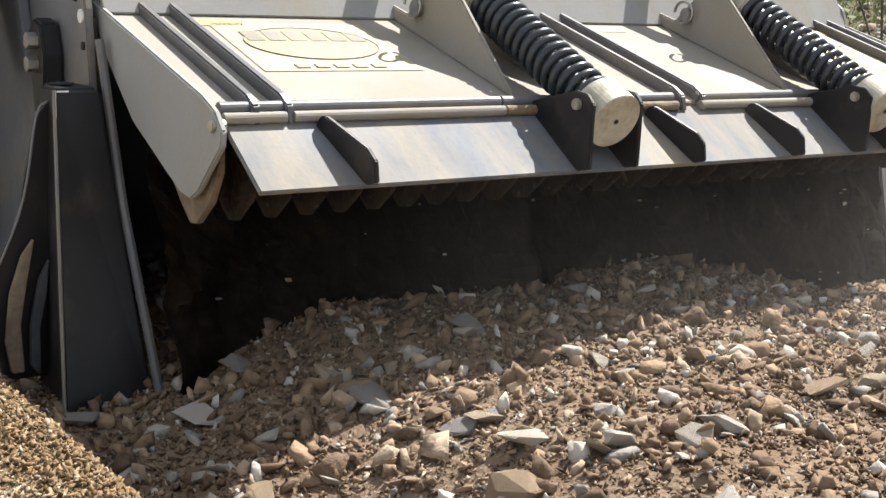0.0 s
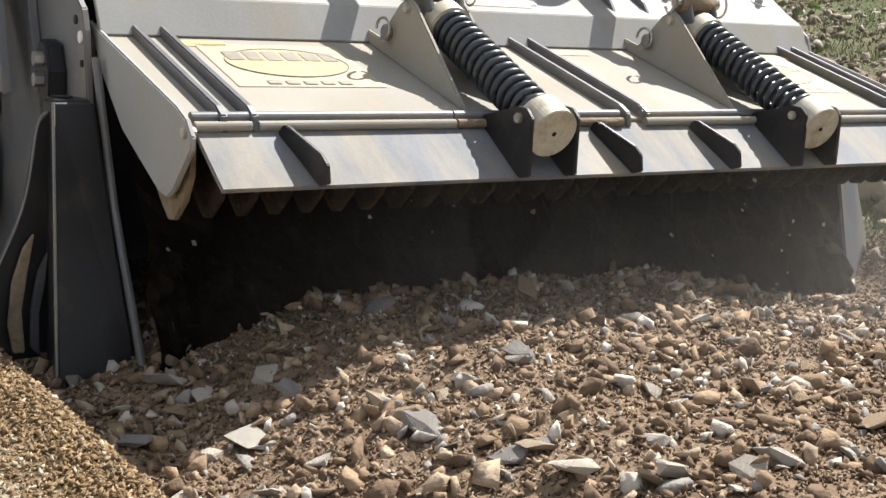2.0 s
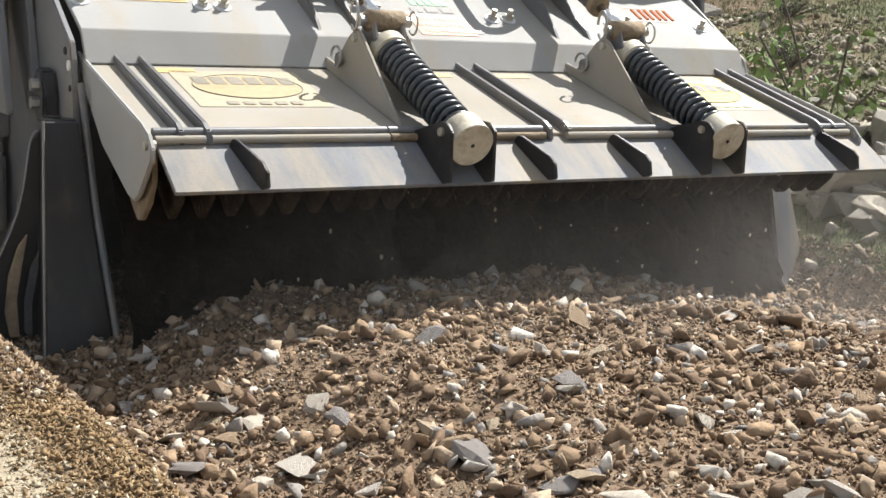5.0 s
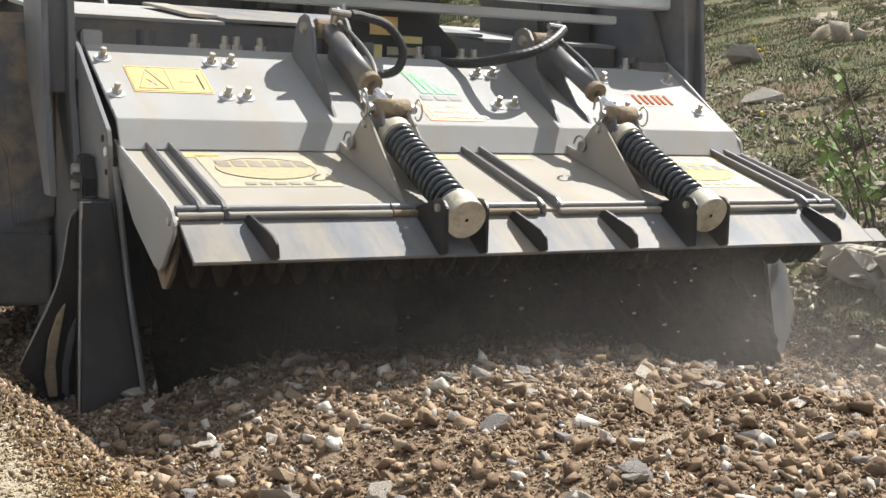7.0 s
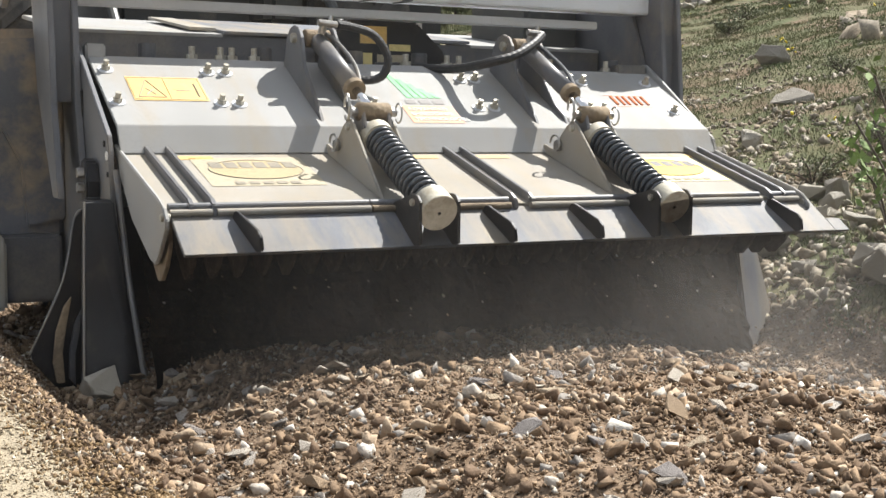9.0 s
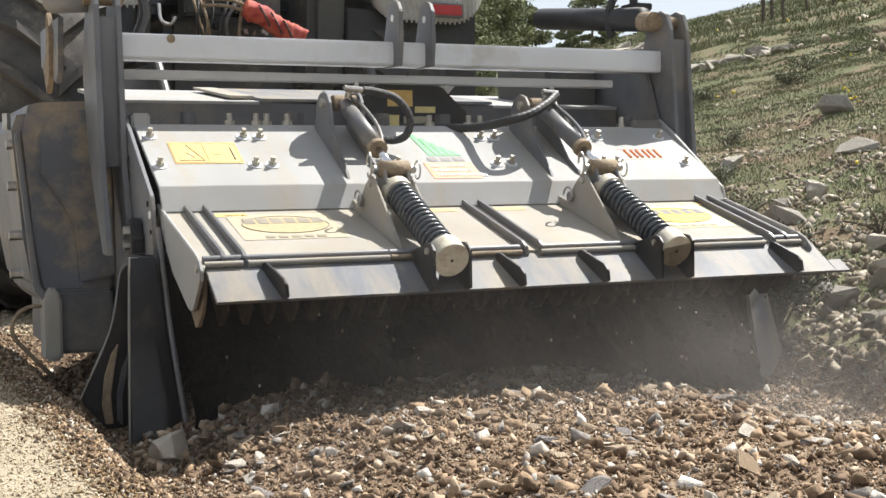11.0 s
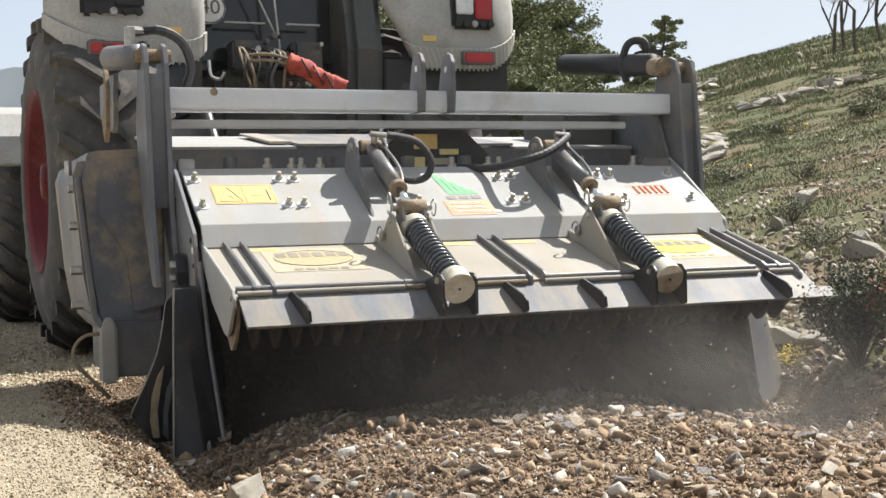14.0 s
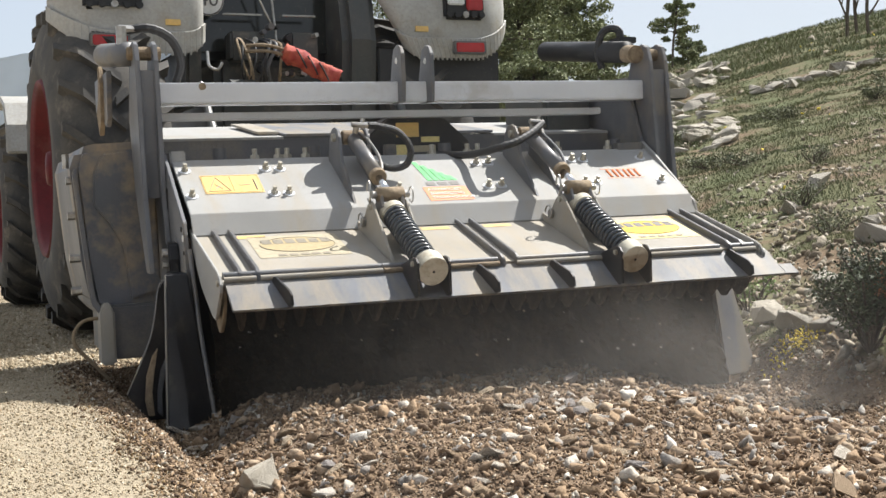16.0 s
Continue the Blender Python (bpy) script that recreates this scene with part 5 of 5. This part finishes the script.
spots = [(3.42, 4.92, 0.13, 1.0), (3.36, 4.66, 0.12, 1.0), (3.40, 4.48, 0.08, 1.1), (3.37, 4.32, 0.07, 1.2), (3.62, 4.75, 0.08, 1.0), (5.45, 7.55, 0.12, 1.2), (5.2, 6.4, 0.08, 1.2), (3.62, 4.15, 0.07, 1.2), (3.52, 3.34, 0.14, 1.2), (3.60, 3.08, 0.19, 1.3), (3.5, 2.75, 0.15, 1.2), (3.85, 2.5, 0.2, 1.2), (3.9, 2.9, 0.17, 1.4), (4.15, 3.35, 0.16, 1.3), (4.3, 4.4, 0.12, 1.2), (3.95, 5.2, 0.12, 1.5), (4.6, 5.6, 0.12, 1.6), (5.4, 6.3, 0.14, 1.6), (6.7, 7.4, 0.18, 1.7), (6.1, 8.1, 0.14, 1.5), (8.3, 9.4, 0.2, 1.5)]
br = random.Random(31)
pr = random.Random(77)
spots += [(pr.uniform(3.42, 3.78), pr.uniform(2.5, 3.25), pr.uniform(0.08, 0.14), pr.uniform(1, 1.5)) for _ in range(18)]
spots += [(br.uniform(3.4, 4.5), br.uniform(2.3, 4.6), br.uniform(0.05, 0.11), br.uniform(1, 1.6)) for _ in range(34)]
for i, (x, y, r, sx) in enumerate(spots):
    rock(x, y, r, 520 + i, min(sx, 1.25), 0.85)
tagged(rock(0.775, 3.58, 0.088, 907, 1.0, 1.0), "pale rough limestone block lying on the milled soil", "stone", "")
# the ledge and the heap further up
lr = random.Random(9)
for i in range(34):
    a, d = math.radians(lr.uniform(30.5, 33.5)), lr.uniform(17, 24)
    rock(d * math.sin(a), d * math.cos(a), lr.uniform(0.08, 0.20), 40 + i, lr.uniform(1, 1.7), lr.uniform(0.5, 0.9))
for i in range(26):
    t = i / 25
    a, d = math.radians(34.5 + 5.5 * t + lr.uniform(-0.2, 0.2)), 24 + lr.uniform(-1, 1)
    rock(d * math.sin(a), d * math.cos(a), lr.uniform(0.10, 0.24), 90 + i, lr.uniform(1.1, 1.7), lr.uniform(0.5, 0.8))


for i in range(48):
    a, d = math.radians(lr.uniform(30.6, 33.4)), lr.uniform(15, 44)
    rock(d * math.sin(a), d * math.cos(a), d * lr.uniform(0.006, 0.013), 140 + i, lr.uniform(1, 1.7), lr.uniform(0.5, 0.9))


# ---- bushes and trees ----
def leaf_cloud(name, centres, radii, count, size, material, parent, seed, flat=0.8):
    g = np.random.default_rng(seed)
    pick = g.integers(0, len(centres), count)
    c, rad = np.asarray(centres)[pick], np.asarray(radii)[pick]
    d = g.normal(size=(count, 3))
    d /= np.linalg.norm(d, axis=1)[:, None]
    p = c + d * (rad * g.random(count) ** 0.45)[:, None] * np.array([1, 1, flat])
    R = turns(g, count)
    q = np.array([[-0.5, 0, 0], [0.1, -0.28, 0.05], [0.6, 0, 0], [0.1, 0.28, 0.05]])
    v = p[:, None, :] + np.einsum("nij,kj->nki", R, q) * (size * g.uniform(0.6, 1.3, count))[:, None, None]
    return mesh_np(name, v.reshape(-1, 3), np.arange(4 * count).reshape(-1, 4), material, parent)


def pine(az, dist, top, spread_, seed, label, bare=0.25, lean=0.0, branches=40, leaves=15000):
    a = math.radians(az)
    x, y = dist * math.sin(a), dist * math.cos(a)
    z = float(height(x, y))
    h = top - z
    g = random.Random(seed)
    root = empty("pine_tree", label, "tree")
    root.location = (x, y, z)
    limbs, cen, rad = [], [], []
    tops = Vector((lean * h, 0, h * 0.95))
    limbs.append(tube([(0, 0, -0.1), (lean * h * 0.3, 0.02 * h, h * 0.35), (lean * h * 0.7, -0.02 * h, h * 0.7), tuple(tops)], 0.022 * h ** 0.8, 8, 4))
    for i in range(branches):
        t = bare + (1 - bare) * (i / (branches - 1)) ** 0.8
        ang = i * 2.4 + g.uniform(-0.6, 0.6)
        full = math.sin(math.pi * min(1, 0.22 + 0.78 * (t - bare) / (1 - bare))) ** 0.6
        ln = spread_ * h * (0.25 + 0.75 * full) * g.uniform(0.5, 1.2)
        b = Vector((lean * h * t, 0, h * t * 0.95))
        e = b + Vector((math.cos(ang) * ln, math.sin(ang) * ln, ln * g.uniform(-0.05, 0.45)))
        m = (b + e) / 2 + Vector((0, 0, 0.06 * ln))
        limbs.append(tube([tuple(b), tuple(m), tuple(e)], 0.007 * h ** 0.8, 5, 3))
        for u, rr in ((1.0, 0.34), (0.7, 0.3), (0.4, 0.24)):
            q = b + (e - b) * u
            cen.append((q.x + g.uniform(-0.12, 0.12), q.y + g.uniform(-0.12, 0.12), q.z + 0.05 * h * rr))
            rad.append(max(0.14, ln * rr * g.uniform(0.7, 1.3)))
    cen.append(tuple(tops))
    rad.append(0.08 * h)
    part("trunk", join(*limbs), M["bark"], root)
    leaf_cloud("crown", cen, rad, int(leaves * 2.2), 0.03 + 0.0018 * dist, M["needles"], root, seed, 0.65)
    return root


pine(19.6, 36, 10.2, 0.30, 1, "dense dark pine behind the tractor", 0.05, leaves=22000)
pine(22.2, 33, 9.3, 0.30, 2, "broad dark green pine behind the tractor", 0.05, leaves=24000)
pine(24.4, 35, 8.4, 0.32, 3, "round-topped pine on the slope", 0.08, leaves=22000)
pine(26.3, 40, 7.2, 0.40, 4, "low pine at the foot of the slope", 0.05, leaves=18000)
pine(27.6, 46, 7.0, 0.40, 10, "low pine at the foot of the slope", 0.05, leaves=15000)
pine(31.0, 62, 10.0, 0.26, 5, "lone wind-shaped pine on the skyline", 0.35, 0.10, 17, 2300)
pine(31.7, 60, 7.75, 0.75, 6, "low spreading pine on the skyline", 0.1, 0.0, 14, 4000)
pine(30.2, 63, 7.9, 0.75, 8, "low spreading pine on the skyline", 0.1, 0.0, 14, 4000)
pine(24.9, 28, 3.9, 0.5, 7, "young pine bush beside the track", 0.02)
pine(22.6, 27, 3.6, 0.5, 9, "young pine bush beside the track", 0.02)


def bare_tree(az, dist, h, seed):
    a = math.radians(az)
    x, y = dist * math.sin(a), dist * math.cos(a)
    g = random.Random(seed)
    root = empty("tree", "leafless crooked tree on the skyline", "tree", group="skyline trees")
    root.location = (x, y, float(height(x, y)) - 0.1)
    limbs, ends = [], []

    def grow(p, d, ln, r, depth):
        q = p + d * ln * 0.5 + Vector((g.uniform(-0.1, 0.1), g.uniform(-0.1, 0.1), 0)) * ln
        e = q + (d + Vector((g.uniform(-0.25, 0.25), g.uniform(-0.25, 0.25), 0.1))).normalized() * ln * 0.5
        limbs.append(tube([tuple(p), tuple(q), tuple(e)], r, 6, 3))
        if depth == 0:
            ends.append(tuple(e))
            return
        for k in range(3 if depth < 3 else 2):
            dd = (d + Vector((g.uniform(-0.8, 0.8), g.uniform(-0.8, 0.8), g.uniform(-0.1, 0.5)))).normalized()
            grow(e if k else q, dd, ln * g.uniform(0.55, 0.8), r * 0.55, depth - 1)

    grow(Vector((0, 0, 0)), Vector((g.uniform(-0.2, 0.2), 0, 1)).normalized(), h * 0.34, 0.06, 5)
    part("trunk", join(*limbs), M["bark"], root)
    leaf_cloud("crown", ends, [0.34] * len(ends), 2600, 0.05, M["needles"], root, seed)


for i, (az, d, h) in enumerate(((38.3, 44, 4.2), (38.7, 45, 4.8), (39.2, 43, 4.5), (40.2, 46, 5.0), (41.2, 45, 4.6))):
    bare_tree(az, d, h, 60 + i)


def shrub(x, y, h, w, seed, label, leaves=500, size=0.03, twig=14, red=0, green="leaves"):
    g = random.Random(seed)
    root = empty("shrub", label, "shrub")
    root.location = (x, y, float(height(x, y)) - 0.02)
    limbs, cen = [], []
    for i in range(twig):
        a = g.uniform(0, 6.28)
        e = Vector((math.cos(a) * w * g.uniform(0.2, 1), math.sin(a) * w * g.uniform(0.2, 1), h * g.uniform(0.45, 1)))
        m = e * 0.5 + Vector((g.uniform(-0.03, 0.03), g.uniform(-0.03, 0.03), 0.08 * h))
        limbs.append(tube([(0, 0, 0), tuple(m), tuple(e)], 0.005, 5, 4))
        for u in (0.5, 0.7, 0.85, 1.0):
            cen.append(tuple(e * u + (1 - u) * u * Vector((0, 0, 0.1))))
    part("stem", join(*limbs), M["bark"], root)
    leaf_cloud("foliage", cen, [0.05 + 0.12 * w] * len(cen), leaves, size, M[green], root, seed)
    if red:
        leaf_cloud("withered_foliage", [c for c in cen if c[2] > 0.6 * h][:6], [0.05] * 6, red, size, M["redleaf"], root, seed + 1)
    return root


shrub(3.30, 4.08, 0.42, 0.24, 1, "dark evergreen bush with rusty dead twigs", 8000, 0.017, 34, 320, "evergreen")
shrub(3.75, 3.45, 0.70, 0.30, 2, "thin sapling with pale green leaves", 130, 0.045, 5)
shrub(3.95, 3.75, 0.60, 0.28, 3, "thin sapling with pale green leaves", 130, 0.045, 5)
shrub(4.3, 3.05, 0.62, 0.30, 4, "thin sapling with pale green leaves", 130, 0.045, 5)
shrub(3.5, 5.2, 0.25, 0.2, 5, "low twiggy bush by the boulders", 420, 0.022, 9)
for i, (x, y) in enumerate(((4.6, 4.9), (5.2, 5.0), (4.9, 6.4), (6.4, 6.2), (5.6, 7.6), (7.8, 8.0), (7.2, 9.6))):
    shrub(x, y, 0.16, 0.2, 20 + i, "low cushion of grey-green scrub", 900, 0.016, 14, 0, "scrub")
for i in range(14):
    a, d = math.radians(br.uniform(29, 47)), br.uniform(9, 30)
    shrub(d * math.sin(a), d * math.cos(a), br.uniform(0.10, 0.22), br.uniform(0.2, 0.55), 50 + i, "low cushion of grey-green scrub", 900, 0.012 + 0.0012 * d, 14, 0, "scrub")

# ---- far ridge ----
# bare wall of faces; its haze is only in the colour
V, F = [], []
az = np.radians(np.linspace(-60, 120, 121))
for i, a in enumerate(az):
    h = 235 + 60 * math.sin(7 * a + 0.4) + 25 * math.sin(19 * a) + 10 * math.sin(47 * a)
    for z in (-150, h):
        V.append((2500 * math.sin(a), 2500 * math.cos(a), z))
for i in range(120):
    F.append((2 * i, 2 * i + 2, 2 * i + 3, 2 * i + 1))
tagged(mesh_np("backdrop", V, F, M["ridge"]), "mountain ridge with distance haze put into its pale blue", "mountains", kind="structure")

# ---- dust in the air and lens veil ----
def dust_sheets(name, places, material, label):
    """Leaning uneven sheets for thin dust and lens veil; places holds (x0, x1, y at the foot, lean, height)."""
    DV, DF = [], []
    for k, (x0, x1, y0, lean, high) in enumerate(places):
        base = len(DV)
        for j in range(9):
            for i in range(41):
                x, v = x0 + (x1 - x0) * i / 40, j / 8
                DV.append((x, y0 + lean * v + 0.05 * math.sin(3.1 * x + 1.7 * k) + 0.03 * math.sin(7 * x + 4 * v + k), 0.02 + high * v))
        for j in range(8):
            for i in range(40):
                q = base + 41 * j + i
                DF.append((q, q + 1, q + 42, q + 41))
    return tagged(mesh_np(name, np.array(DV), np.array(DF), material, smooth=True), label, "dust", kind="stuff")


dust = dust_sheets("dust_cloud", [(-1.3, 1.65, -1.36, 0.40, 0.62), (-1.3, 1.65, -1.22, 0.40, 0.62), (-1.3, 1.65, -1.08, 0.36, 0.62)], M["dust"], "pale dust drifting behind the milling rotor")
# added veil that lifts dark tones, for lens flare as well as dust
dust_sheets("dust_and_lens_veil", [(0.2, 4.1, 2.75, 0.25, 1.75), (0.2, 4.1, 3.0, 0.25, 1.75)], M["haze"], "thin sheets for hanging dust and milky lens veil over the milled strip")

# ---- stones thrown up under the flap ----
FLYING = []
rnd = random.Random(17)
for i in range(48):
    ob = new("flying_stone", rnd.choice(CHUNKS))
    r = rnd.uniform(0.002, 0.0065)
    ob.scale = (r, r, r)
    tagged(ob, "small limestone chip thrown up by the rotor", "stone", "flying stones")
    FLYING.append((ob, rnd.uniform(-1.0, 1.05), rnd.uniform(-0.60, -0.25), rnd.uniform(0.14, 0.26), rnd.uniform(0.08, 0.2), rnd.uniform(0.06, 0.15), rnd.uniform(0.7, 1.3), rnd.uniform(0, 6.28)))


# ---- what moves ----
MACHINE_ROWS = [
    (0.0, pose(1.999, 2.511, -0.007, -0.06, -0.11, -0.09)),
    (0.5, pose(1.998, 2.602, -0.008, -0.01, -0.11, 0.09)),
    (1.0, pose(1.996, 2.686, -0.014, -0.07, 0.04, -0.01)),
    (1.5, pose(1.988, 2.763, -0.013, -0.01, 0.05, 0.06)),
    (2.0, pose(1.990, 2.848, -0.016, -0.05, 0.04, -0.04)),
    (2.5, pose(1.987, 2.926, -0.017, -0.04, 0.03, -0.04)),
    (3.0, pose(1.985, 3.010, -0.020, -0.08, 0.09, -0.12)),
    (5.5, pose(1.980, 3.417, -0.029, -0.12, -0.28, -0.01)),
    (6.0, pose(1.978, 3.502, -0.027, -0.09, -0.24, 0.09)),
    (6.5, pose(1.980, 3.586, -0.029, -0.18, -0.25, 0.12)),
    (7.0, pose(1.982, 3.667, -0.030, -0.12, -0.29, 0.09)),
    (7.5, pose(1.980, 3.748, -0.030, -0.06, -0.20, 0.10)),
    (8.0, pose(1.975, 3.823, -0.028, -0.10, -0.16, 0.11)),
    (10.5, pose(1.967, 4.206, -0.017, -0.44, -0.42, -0.09)),
    (11.0, pose(1.968, 4.296, -0.014, -0.34, -0.21, -0.02)),
    (11.5, pose(1.960, 4.366, -0.009, -0.22, -0.04, 0.03)),
    (12.0, pose(1.959, 4.454, -0.004, 0.04, 0.22, 0.07)),
    (12.5, pose(1.956, 4.535, -0.002, 0.06, 0.32, 0.02)),
    (13.0, pose(1.950, 4.619, -0.002, 0.11, 0.25, -0.03)),
    (13.5, pose(1.947, 4.694, 0.002, 0.09, 0.24, -0.01)),
    (14.0, pose(1.943, 4.776, 0.007, 0.15, 0.33, -0.03)),
    (14.5, pose(1.938, 4.847, 0.008, 0.25, 0.11, 0.01)),
    (15.0, pose(1.934, 4.917, 0.007, 0.24, -0.04, -0.02)),
    (15.5, pose(1.927, 4.982, 0.007, 0.20, -0.25, -0.03)),
    (16.0, pose(1.922, 5.061, 0.010, 0.20, -0.45, 0.01)),
]


def along(t):
    """The machine's place at t seconds."""
    for (t0, a), (t1, b) in zip(MACHINE_ROWS, MACHINE_ROWS[1:]):
        if t <= t1:
            return a.translation.lerp(b.translation, (t - t0) / (t1 - t0))
    return MACHINE_ROWS[-1][1].translation


def motions():
    walk(crusher, MACHINE_ROWS)
    walk(dust, MACHINE_ROWS)
    walk(tractor, [(t, Matrix.Translation(m.translation) @ pose(0, 0, 0, 0, 0, 3.0)) for t, m in MACHINE_ROWS])
    start = MACHINE_ROWS[0][1].translation.y
    for ob, r in WHEELS:
        at = ob.location.copy()
        walk(ob, [(t, Matrix.Translation(at) @ pose(0, 0, 0, -math.degrees((m.translation.y - start) / r), 0, 0)) for t, m in MACHINE_ROWS])
    for ob, x, yc, zc, a, b, w, ph in FLYING:
        rows = []
        for i in range(81):
            t = i * 0.2
            s = ph + 2 * math.pi * w * t * 0.45
            o = along(t)
            rows.append((t, pose(o.x + x + 0.05 * math.sin(0.7 * s), o.y + yc + a * math.cos(s), o.z + zc + 0.06 + b * math.sin(s), 40 * i, 25 * i, 0)))
        walk(ob, rows)


motions()
